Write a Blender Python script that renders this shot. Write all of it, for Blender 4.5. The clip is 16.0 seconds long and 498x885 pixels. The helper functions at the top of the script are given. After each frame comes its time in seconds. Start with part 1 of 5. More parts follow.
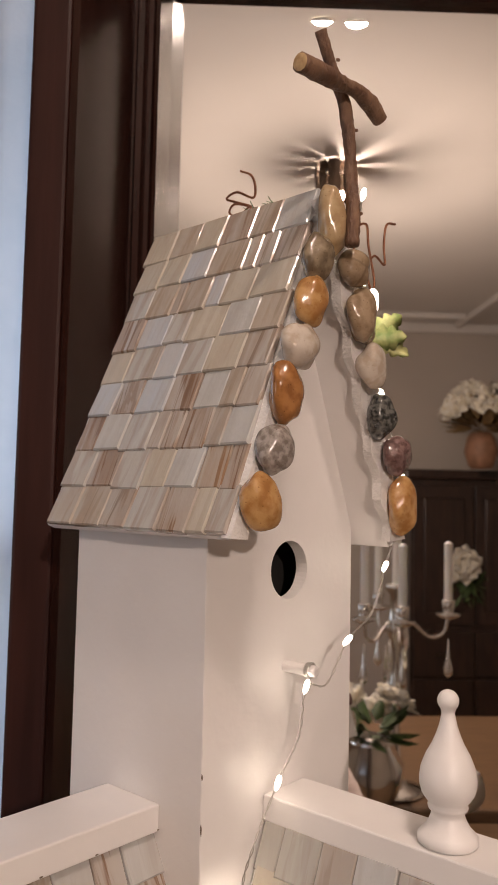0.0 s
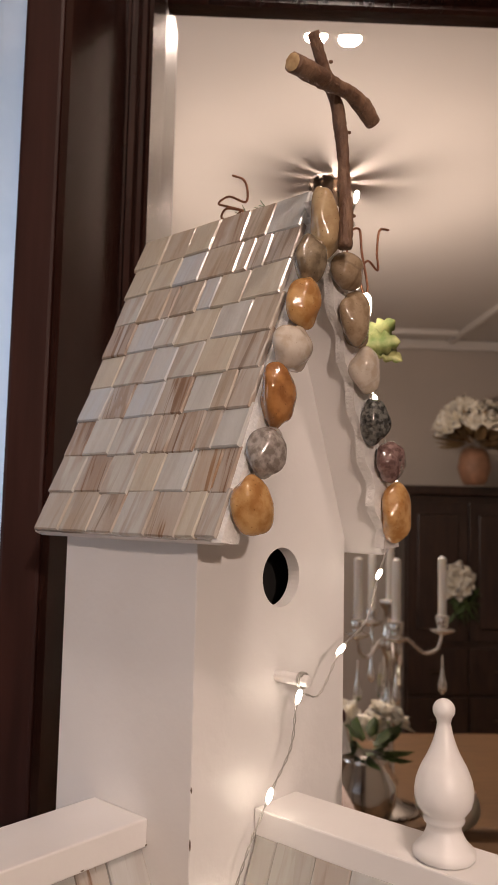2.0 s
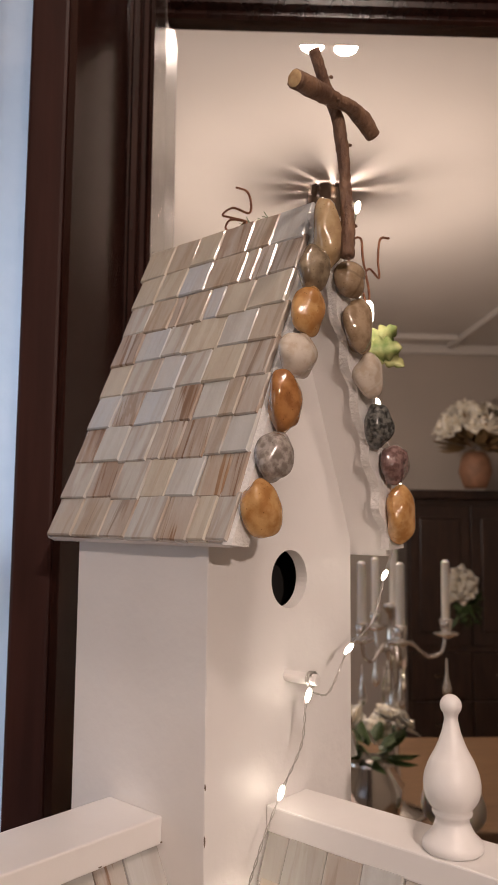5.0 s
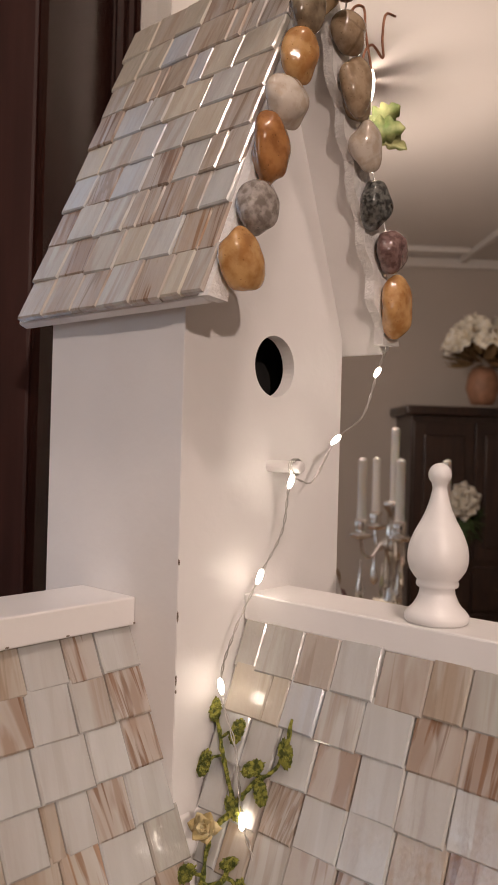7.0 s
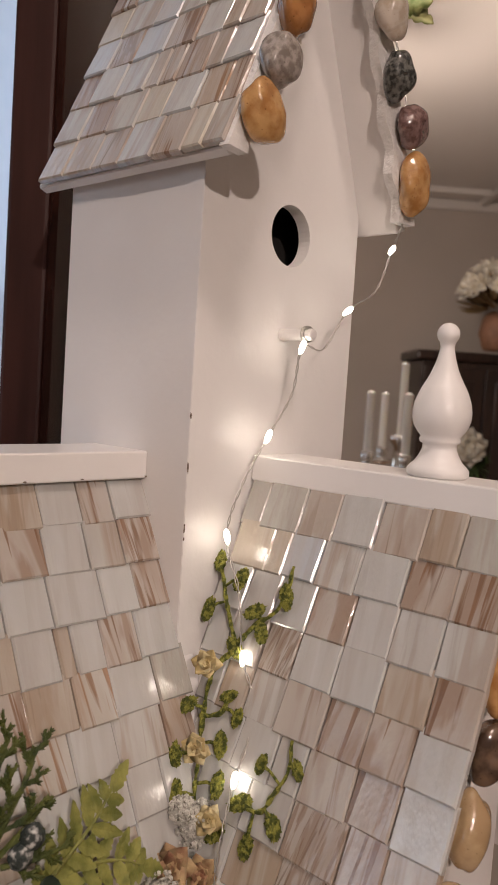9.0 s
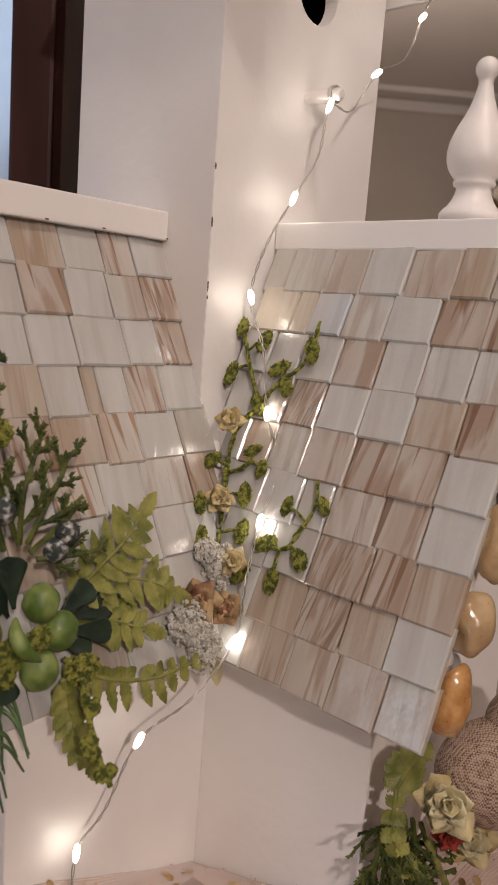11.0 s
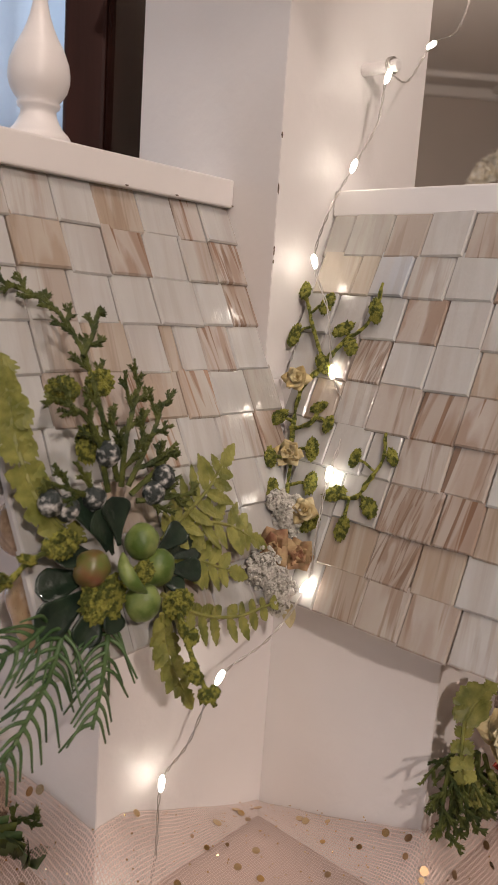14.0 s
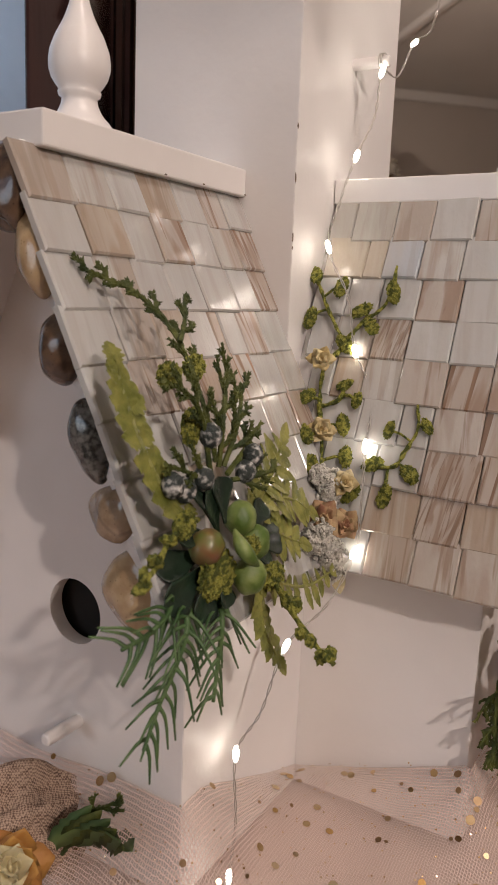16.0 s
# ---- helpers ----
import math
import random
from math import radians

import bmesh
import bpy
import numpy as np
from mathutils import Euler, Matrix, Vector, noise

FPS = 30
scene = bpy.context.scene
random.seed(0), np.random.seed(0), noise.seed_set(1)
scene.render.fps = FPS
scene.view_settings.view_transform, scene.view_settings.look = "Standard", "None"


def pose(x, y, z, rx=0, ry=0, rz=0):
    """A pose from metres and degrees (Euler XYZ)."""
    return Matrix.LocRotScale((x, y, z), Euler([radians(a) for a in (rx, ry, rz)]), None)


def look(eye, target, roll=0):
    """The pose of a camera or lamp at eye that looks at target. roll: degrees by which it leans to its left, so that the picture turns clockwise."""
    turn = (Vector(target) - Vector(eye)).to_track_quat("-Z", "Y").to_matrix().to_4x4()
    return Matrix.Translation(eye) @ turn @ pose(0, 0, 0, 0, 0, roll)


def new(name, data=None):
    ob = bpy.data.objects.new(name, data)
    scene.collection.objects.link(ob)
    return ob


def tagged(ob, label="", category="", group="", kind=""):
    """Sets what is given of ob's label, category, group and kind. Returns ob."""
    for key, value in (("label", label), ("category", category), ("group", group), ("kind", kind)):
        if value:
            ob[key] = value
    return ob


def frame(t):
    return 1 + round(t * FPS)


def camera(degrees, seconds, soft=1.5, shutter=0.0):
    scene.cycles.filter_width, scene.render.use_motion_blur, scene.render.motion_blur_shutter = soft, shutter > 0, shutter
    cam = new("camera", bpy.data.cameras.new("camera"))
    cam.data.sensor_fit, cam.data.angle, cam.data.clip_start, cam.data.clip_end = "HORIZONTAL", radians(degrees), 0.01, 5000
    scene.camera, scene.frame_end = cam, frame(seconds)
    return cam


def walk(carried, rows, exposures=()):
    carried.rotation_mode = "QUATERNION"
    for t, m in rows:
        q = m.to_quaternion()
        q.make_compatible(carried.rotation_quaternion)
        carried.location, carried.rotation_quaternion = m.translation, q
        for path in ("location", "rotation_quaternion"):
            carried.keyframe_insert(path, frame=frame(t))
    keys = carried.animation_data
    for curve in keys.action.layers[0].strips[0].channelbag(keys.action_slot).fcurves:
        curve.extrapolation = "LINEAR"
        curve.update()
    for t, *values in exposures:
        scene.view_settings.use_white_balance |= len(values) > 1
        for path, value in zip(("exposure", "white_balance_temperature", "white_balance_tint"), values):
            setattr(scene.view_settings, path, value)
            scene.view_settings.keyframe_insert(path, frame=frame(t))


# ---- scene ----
cam = camera(35.4, 16.0)
METRES, EYE, TILT, LEAN, TURN = 0.38, 1.5, 4.0, -1.2, 0.0
ROWS = [
    (0.0, 0.0, 0.0, 0.0, 0.0, 0.0, -0.0),
    (0.5, -0.0127, 0.0013, -0.002, -0.08, 0.71, 0.04),
    (1.0, -0.0137, 0.0047, -0.0031, -0.32, 0.98, -0.15),
    (1.5, 0.0027, 0.0107, -0.0147, -0.47, 1.15, -0.17),
    (2.0, 0.0028, 0.0189, -0.0173, -0.48, 1.23, -0.09),
    (2.5, -0.0031, 0.0207, -0.0171, -0.44, 1.32, -0.05),
    (3.0, 0.0023, 0.0097, -0.0146, -0.53, 1.43, 0.02),
    (5.5, -0.0085, -0.0094, -0.0229, -0.39, 1.73, 0.68),
    (6.0, -0.0052, -0.0019, -0.0413, -0.34, 1.66, 0.6),
    (6.5, 0.0137, 0.0321, -0.1252, -0.14, 0.65, 0.21),
    (7.0, 0.0255, 0.0637, -0.224, 0.09, -3.78, -0.35),
    (7.5, 0.0299, 0.0723, -0.2576, 0.36, -5.16, -1.34),
    (8.0, 0.0277, 0.0549, -0.2839, 0.64, -5.98, -2.07),
    (8.5, 0.0268, 0.0436, -0.3135, 0.81, -6.94, -2.33),
    (9.0, 0.0235, 0.0248, -0.3305, 0.87, -7.86, -2.5),
    (9.5, 0.0248, 0.0169, -0.3724, 0.81, -8.97, -2.59),
    (10.0, 0.0165, 0.0166, -0.4473, 0.77, -11.46, -2.89),
    (12.5, -0.0497, -0.0344, -0.5697, 0.01, -13.97, -3.01),
    (13.0, -0.0632, -0.0434, -0.568, 0.34, -14.23, -2.78),
    (13.5, -0.0664, -0.0477, -0.5733, 0.49, -14.34, -2.63),
    (14.0, -0.0861, -0.0569, -0.5746, 0.61, -14.25, -2.67),
    (14.5, -0.1031, -0.0601, -0.5751, 0.63, -14.44, -2.3),
    (15.0, -0.1452, -0.0744, -0.5677, -0.14, -14.47, -1.95),
    (15.5, -0.2231, -0.0778, -0.5758, -4.28, -14.52, -1.94),
    (16.0, -0.3215, -0.079, -0.5876, -10.27, -14.5, -1.83),
]
walk(cam, [(t, pose(0, 0, EYE, TILT, LEAN, TURN) @ pose(METRES * x, METRES * y, METRES * z, 90 + pitch, roll, yaw)) for t, x, y, z, yaw, pitch, roll in ROWS], exposures=[(0.0, 0.0, 6850, 13), (7.0, 0.02, 6600, 12.0), (12.0, 0.07, 6350, 10.0), (16.0, 0.13, 6350, 9.5)])


# ---- lens: slight depth of field of a hand-held close shot ----
cam.data.dof.use_dof = True
cam.data.dof.focus_distance = 0.385
cam.data.dof.aperture_fstop = 29.0

# ---- world and large lights ----
world = bpy.data.worlds.new("world")
scene.world = world
world.use_nodes = True
wn = world.node_tree.nodes
sky = wn.new("ShaderNodeTexSky")
sky.sky_type, sky.sun_disc = "NISHITA", False
sky.sun_elevation, sky.sun_rotation = radians(35), radians(160)
wn["Background"].inputs["Strength"].default_value = 0.12
world.node_tree.links.new(sky.outputs[0], wn["Background"].inputs["Color"])


def lamp(name, kind, place, energy, color, size=0.1, target=None, label=""):
    data = bpy.data.lights.new(name, kind)
    data.energy, data.color = energy, color
    if kind == "AREA":
        data.shape, data.size = "DISK", size
    else:
        data.shadow_soft_size = size
    ob = new(name, data)
    ob.matrix_world = look(place, target) if target else pose(*place)
    return ob


WARM = (1.0, 0.82, 0.72)

# ---- materials ----


def mat(name, color, rough=0.5, metal=0.0, vary=None, scale=30.0, detail=4.0, bump=0.0, bump_scale=200.0, coat=0.0,
        stretch=(1, 1, 1), spec=0.5, per_object=0.0, subsurface=0.0, sheen=0.0, sharp=(0.36, 0.66)):
    """Principled material: two colours mixed by noise, fine relief, and a per-object shift of brightness."""
    m = bpy.data.materials.new(name)
    m.use_nodes = True
    n, l = m.node_tree.nodes, m.node_tree.links
    b = n["Principled BSDF"]
    b.inputs["Roughness"].default_value = rough
    b.inputs["Metallic"].default_value = metal
    b.inputs["Coat Weight"].default_value = coat
    b.inputs["Coat Roughness"].default_value = 0.08
    b.inputs["Specular IOR Level"].default_value = spec
    if subsurface:
        b.inputs["Subsurface Weight"].default_value = subsurface
        b.inputs["Subsurface Radius"].default_value = (0.004, 0.003, 0.002)
    if sheen:
        b.inputs["Sheen Weight"].default_value = sheen
    tc = n.new("ShaderNodeTexCoord")
    mp = n.new("ShaderNodeMapping")
    mp.inputs["Scale"].default_value = stretch
    l.new(tc.outputs["Object"], mp.inputs["Vector"])
    info = n.new("ShaderNodeObjectInfo")
    off = n.new("ShaderNodeVectorMath")
    off.operation = "MULTIPLY_ADD"
    off.inputs[1].default_value = (1, 1, 1)
    sc = n.new("ShaderNodeVectorMath")
    sc.operation = "SCALE"
    sc.inputs[0].default_value = (3.1, 5.7, 4.3)
    l.new(info.outputs["Random"], sc.inputs["Scale"])
    l.new(mp.outputs[0], off.inputs[0])
    l.new(sc.outputs[0], off.inputs[2])
    ns = n.new("ShaderNodeTexNoise")
    ns.inputs["Scale"].default_value, ns.inputs["Detail"].default_value = scale, detail
    l.new(off.outputs[0], ns.inputs["Vector"])
    ramp = n.new("ShaderNodeValToRGB")
    ramp.color_ramp.elements[0].position, ramp.color_ramp.elements[1].position = sharp
    ramp.color_ramp.elements[0].color = (*color, 1)
    ramp.color_ramp.elements[1].color = (*(vary or color), 1)
    l.new(ns.outputs[0], ramp.inputs[0])
    out = ramp.outputs[0]
    if per_object:
        mr = n.new("ShaderNodeMapRange")
        mr.inputs[3].default_value, mr.inputs[4].default_value = 1 - per_object, 1 + per_object
        l.new(info.outputs["Random"], mr.inputs[0])
        hs = n.new("ShaderNodeHueSaturation")
        l.new(mr.outputs[0], hs.inputs["Value"])
        l.new(out, hs.inputs["Color"])
        out = hs.outputs[0]
    l.new(out, b.inputs["Base Color"])
    if bump:
        nb = n.new("ShaderNodeTexNoise")
        nb.inputs["Scale"].default_value, nb.inputs["Detail"].default_value = bump_scale, 5
        l.new(off.outputs[0], nb.inputs["Vector"])
        bp = n.new("ShaderNodeBump")
        bp.inputs["Strength"].default_value, bp.inputs["Distance"].default_value = bump, 0.002
        l.new(nb.outputs[0], bp.inputs["Height"])
        l.new(bp.outputs[0], b.inputs["Normal"])
    return m


def glow(name, color, strength):
    m = bpy.data.materials.new(name)
    m.use_nodes = True
    b = m.node_tree.nodes["Principled BSDF"]
    b.inputs["Base Color"].default_value = (*color, 1)
    b.inputs["Emission Color"].default_value = (*color, 1)
    b.inputs["Emission Strength"].default_value = strength
    return m


def opal_glass(name, light, shade, streak_color, fine, wide, swirl=0.5, slant=4.0):
    """Opalescent stained glass: a milky body that drifts between two tones, with streaks that run down each tile."""
    m = bpy.data.materials.new(name)
    m.use_nodes = True
    n, l = m.node_tree.nodes, m.node_tree.links
    b = n["Principled BSDF"]
    b.inputs["Roughness"].default_value = 0.16
    b.inputs["Coat Weight"].default_value = 0.7
    b.inputs["Coat Roughness"].default_value = 0.07
    b.inputs["Subsurface Weight"].default_value = 0.12
    b.inputs["Subsurface Radius"].default_value = (0.004, 0.003, 0.002)
    tc, info = n.new("ShaderNodeTexCoord"), n.new("ShaderNodeObjectInfo")
    sc = n.new("ShaderNodeVectorMath")
    sc.operation = "SCALE"
    sc.inputs[0].default_value = (7.3, 2.9, 5.1)
    l.new(info.outputs["Random"], sc.inputs["Scale"])
    lean = n.new("ShaderNodeMapping")
    lean.inputs["Rotation"].default_value = (0, 0, radians(slant))
    l.new(tc.outputs["Object"], lean.inputs["Vector"])
    add = n.new("ShaderNodeVectorMath")
    l.new(lean.outputs[0], add.inputs[0])
    l.new(sc.outputs[0], add.inputs[1])

    def streak(sx, sy, distort):
        mp = n.new("ShaderNodeMapping")
        mp.inputs["Scale"].default_value = (sx, sy, 1)
        l.new(add.outputs[0], mp.inputs["Vector"])
        ns = n.new("ShaderNodeTexNoise")
        ns.inputs["Scale"].default_value, ns.inputs["Detail"].default_value = 1.0, 3
        ns.inputs["Distortion"].default_value = distort
        l.new(mp.outputs[0], ns.inputs["Vector"])
        return ns.outputs[0]

    def ramp(value, stops):
        rp = n.new("ShaderNodeValToRGB")
        e = rp.color_ramp.elements
        e[0].position, e[0].color = stops[0][0], (*stops[0][1], 1)
        e[1].position, e[1].color = stops[-1][0], (*stops[-1][1], 1)
        for p, c in stops[1:-1]:
            e.new(p).color = (*c, 1)
        l.new(value, rp.inputs[0])
        return rp.outputs[0]

    def times(value, k):
        q = n.new("ShaderNodeMath")
        q.operation = "MULTIPLY"
        l.new(value, q.inputs[0])
        q.inputs[1].default_value = k
        return q.outputs[0]

    def blend(factor, a, bb):
        mix = n.new("ShaderNodeMix")
        mix.data_type = "RGBA"
        l.new(factor, mix.inputs["Factor"])
        l.new(a, mix.inputs["A"])
        l.new(bb, mix.inputs["B"])
        return mix.outputs["Result"]

    soft = streak(70, 12, 0.5)
    body = ramp(soft, ((0.34, light), (0.68, shade)))
    dark = tuple(c * 0.62 for c in streak_color)
    tint = ramp(streak(150, 14, 0.6), ((0.35, streak_color), (0.65, dark)))
    pale = tuple(0.55 * s + 0.45 * c for s, c in zip(streak_color, shade))
    broad = ramp(streak(80, 12, swirl), ((0.48, (0, 0, 0)), (0.58, (1, 1, 1))))
    thin = ramp(streak(210, 13, swirl), ((0.54, (0, 0, 0)), (0.62, (1, 1, 1))))
    flat = n.new("ShaderNodeRGB")
    flat.outputs[0].default_value = (*pale, 1)
    color = blend(times(broad, wide), body, flat.outputs[0])
    color = blend(times(thin, fine), color, tint)
    l.new(color, b.inputs["Base Color"])
    height = n.new("ShaderNodeMath")
    l.new(streak(120, 60, 0.0), height.inputs[0])
    l.new(times(streak(900, 300, 0.0), 0.22), height.inputs[1])
    bp = n.new("ShaderNodeBump")
    bp.inputs["Strength"].default_value, bp.inputs["Distance"].default_value = 0.55, 0.001
    l.new(height.outputs[0], bp.inputs["Height"])
    l.new(bp.outputs[0], b.inputs["Normal"])
    l.new(bp.outputs[0], b.inputs["Coat Normal"])
    return m


OPAL = {
    "w": opal_glass("milk_glass", (0.516, 0.525, 0.516), (0.447, 0.439, 0.421), (0.361, 0.284, 0.232), 0.12, 0.22),
    "a": opal_glass("bluish_glass", (0.464, 0.507, 0.559), (0.482, 0.490, 0.499), (0.361, 0.292, 0.232), 0.15, 0.20),
    "c": opal_glass("cream_glass", (0.525, 0.490, 0.421), (0.464, 0.421, 0.353), (0.361, 0.267, 0.181), 0.18, 0.35),
    "g": opal_glass("grey_glass", (0.447, 0.447, 0.413), (0.387, 0.361, 0.327), (0.310, 0.241, 0.189), 0.15, 0.40, 1.0),
    "v": opal_glass("banded_glass", (0.507, 0.507, 0.490), (0.439, 0.421, 0.396), (0.327, 0.232, 0.163), 0.30, 0.70),
    "t": opal_glass("tan_glass", (0.456, 0.413, 0.361), (0.396, 0.335, 0.275), (0.292, 0.198, 0.129), 0.30, 0.65, 0.9),
    "s": opal_glass("streaky_glass", (0.482, 0.456, 0.421), (0.413, 0.361, 0.318), (0.275, 0.181, 0.120), 0.60, 0.55),
    "b": opal_glass("brown_glass", (0.473, 0.439, 0.404), (0.378, 0.310, 0.258), (0.224, 0.116, 0.060), 0.78, 0.70, 0.9, -4.0),
    "o": opal_glass("amber_glass", (0.499, 0.482, 0.447), (0.430, 0.378, 0.318), (0.327, 0.146, 0.047), 0.70, 0.50, 0.6, -5.0),
    "k": opal_glass("knotted_glass", (0.447, 0.413, 0.378), (0.361, 0.292, 0.241), (0.206, 0.120, 0.073), 0.55, 0.75, 3.0, -8.0),
}


WHITE = mat("white_paint", (0.80, 0.775, 0.76), 0.42, vary=(0.76, 0.735, 0.72), scale=14, bump=0.12, bump_scale=160)
SATIN = mat("satin_paint", (0.80, 0.775, 0.76), 0.33, vary=(0.77, 0.745, 0.73), scale=25, bump=0.06, bump_scale=220)
CAULK = mat("caulked_paint", (0.80, 0.78, 0.765), 0.45, vary=(0.74, 0.72, 0.70), scale=120, bump=0.6, bump_scale=420)
# near-black colour that paints the shade seen through the entry holes
HOLE_SHADE = mat("hole_shade", (0.012, 0.010, 0.009), 0.9, vary=(0.02, 0.017, 0.015))
BARK = mat("twig_bark", (0.12, 0.058, 0.032), 0.55, vary=(0.24, 0.135, 0.08), scale=160, bump=0.9, bump_scale=600, stretch=(1, 1, 0.35))
CUTWOOD = mat("cut_wood", (0.55, 0.38, 0.20), 0.7, vary=(0.40, 0.25, 0.12), scale=300)
MAHOGANY = mat("mahogany", (0.017, 0.006, 0.0045), 0.20, vary=(0.030, 0.011, 0.008), scale=18, stretch=(6, 6, 0.6), coat=0.15, spec=0.3, bump=0.05, bump_scale=90)
REDWOOD = mat("red_mahogany", (0.024, 0.0075, 0.0055), 0.42, spec=0.2, vary=(0.036, 0.012, 0.009), scale=16, stretch=(6, 6, 0.5), bump=0.05, bump_scale=90)
EBONY = mat("dark_cabinet_wood", (0.022, 0.012, 0.009), 0.35, vary=(0.042, 0.022, 0.015), scale=10, stretch=(3, 3, 0.5), coat=0.1)
WIRE = mat("silver_wire", (0.55, 0.53, 0.50), 0.32, metal=0.9)
COPPER = mat("rusty_wire", (0.22, 0.09, 0.05), 0.45, metal=0.6, vary=(0.35, 0.16, 0.09), scale=200)
LED = glow("led_glow", (1.0, 0.90, 0.76), 23.0)
CEILING = mat("ceiling_paint", (0.68, 0.64, 0.59), 0.85, vary=(0.64, 0.60, 0.55), scale=1.2)
WALLPAINT = mat("wall_paint", (0.50, 0.44, 0.38), 0.85, vary=(0.46, 0.41, 0.355), scale=1.5, bump=0.05)
FLOORWOOD = mat("floor_wood", (0.30, 0.19, 0.11), 0.4, vary=(0.22, 0.13, 0.07), scale=6, stretch=(1, 8, 1))
SILVER = mat("polished_silver", (0.80, 0.78, 0.75), 0.14, metal=1.0)
WAX = mat("candle_wax", (0.86, 0.83, 0.77), 0.5, subsurface=0.3)
MIRROR = mat("mirror_silvering", (0.93, 0.93, 0.92), 0.0, metal=1.0)
TABLECLOTH = mat("blush_cloth", (0.58, 0.44, 0.385), 0.8, vary=(0.50, 0.375, 0.325), scale=20, bump=0.4, bump_scale=500, sheen=0.2)


def stone_mat(name, a, b, scale=60, rough=0.16, pits=0.6, cracks=0.0):
    """Polished stone: mottled by noise, with dark pits and, on some, thin brown cracks."""
    m = mat(name, a, rough, vary=b, scale=scale * 2.2, detail=9, coat=0.6, bump=0.16, bump_scale=320, sharp=(0.40, 0.60))
    n, l = m.node_tree.nodes, m.node_tree.links
    base = n["Principled BSDF"].inputs["Base Color"]
    color = base.links[0].from_socket
    shifted = n["Vector Math"].outputs[0]
    for feature, size, edge, amount in (("F1", 380.0, 0.16, pits), ("DISTANCE_TO_EDGE", 24.0, 0.022, cracks)):
        vor, rp, mix = n.new("ShaderNodeTexVoronoi"), n.new("ShaderNodeValToRGB"), n.new("ShaderNodeMix")
        vor.feature = feature
        vor.inputs["Scale"].default_value = size
        l.new(shifted, vor.inputs["Vector"])
        l.new(vor.outputs["Distance"], rp.inputs[0])
        rp.color_ramp.elements[0].position, rp.color_ramp.elements[0].color = edge * .4, (amount, amount, amount, 1)
        rp.color_ramp.elements[1].position, rp.color_ramp.elements[1].color = edge, (0, 0, 0, 1)
        mix.data_type = "RGBA"
        l.new(rp.outputs[0], mix.inputs["Factor"])
        l.new(color, mix.inputs["A"])
        mix.inputs["B"].default_value = (a[0] * .25, a[1] * .22, a[2] * .2, 1)
        color = mix.outputs["Result"]
    l.new(color, base)
    return m


STONES = {
    "amber": stone_mat("amber_pebble", (0.36, 0.17, 0.055), (0.52, 0.30, 0.12)),
    "rust": stone_mat("rust_pebble", (0.26, 0.105, 0.03), (0.40, 0.18, 0.06)),
    "grey": stone_mat("grey_pebble", (0.20, 0.17, 0.15), (0.38, 0.34, 0.31), 130),
    "cream": stone_mat("cream_pebble", (0.55, 0.49, 0.42), (0.45, 0.37, 0.29), 70, pits=0.3, cracks=0.15),
    "olive": stone_mat("olive_pebble", (0.13, 0.095, 0.06), (0.27, 0.21, 0.14), 60),
    "honey": stone_mat("honey_pebble", (0.48, 0.35, 0.20), (0.36, 0.24, 0.13), 45),
    "tan": stone_mat("tan_pebble", (0.34, 0.25, 0.165), (0.24, 0.165, 0.10), 80, cracks=0.35),
    "black": stone_mat("black_pebble", (0.022, 0.024, 0.024), (0.13, 0.13, 0.12), 170),
    "plum": stone_mat("plum_pebble", (0.12, 0.065, 0.06), (0.24, 0.15, 0.14), 150),
    "brown": stone_mat("brown_pebble", (0.055, 0.034, 0.024), (0.13, 0.08, 0.05), 60),
}

# ---- mesh helpers ----
ORIGIN, HEADING = (-0.0203, 0.396, 1.0), 48.5
HERE = pose(*ORIGIN, 0, 0, HEADING)


def finish(bm, name, material, smooth=False):
    bmesh.ops.recalc_face_normals(bm, faces=bm.faces)
    me = bpy.data.meshes.new(name)
    bm.to_mesh(me)
    bm.free()
    for m in (material if isinstance(material, (list, tuple)) else [material]):
        me.materials.append(m)
    if smooth:
        for p in me.polygons:
            p.use_smooth = True
    return me


def part(name, bm, material, parent=None, label="", smooth=False, m=None):
    ob = new(name, finish(bm, name, material, smooth))
    if parent:
        ob.parent = parent
    if m is not None:
        ob.matrix_basis = m
    if label:
        ob["label"] = label
    return ob


def thing(name, label, category, m=None, group="", kind=""):
    ob = new(name)
    ob.empty_display_size = 0.02
    ob.matrix_basis = HERE if m is None else m
    return tagged(ob, label, category, group, kind)


def box(bm, x0, x1, y0, y1, z0, z1, bevel=0.0, segments=2):
    made = bmesh.ops.create_cube(bm, size=1.0)["verts"]
    for v in made:
        v.co = Vector(((x0 + x1) / 2 + v.co.x * (x1 - x0), (y0 + y1) / 2 + v.co.y * (y1 - y0), (z0 + z1) / 2 + v.co.z * (z1 - z0)))
    if bevel:
        edges = list({e for v in made for e in v.link_edges})
        bmesh.ops.bevel(bm, geom=edges, offset=bevel, segments=segments, affect="EDGES", profile=0.5)
    return bm


def boxed(*a, **k):
    return box(bmesh.new(), *a, **k)


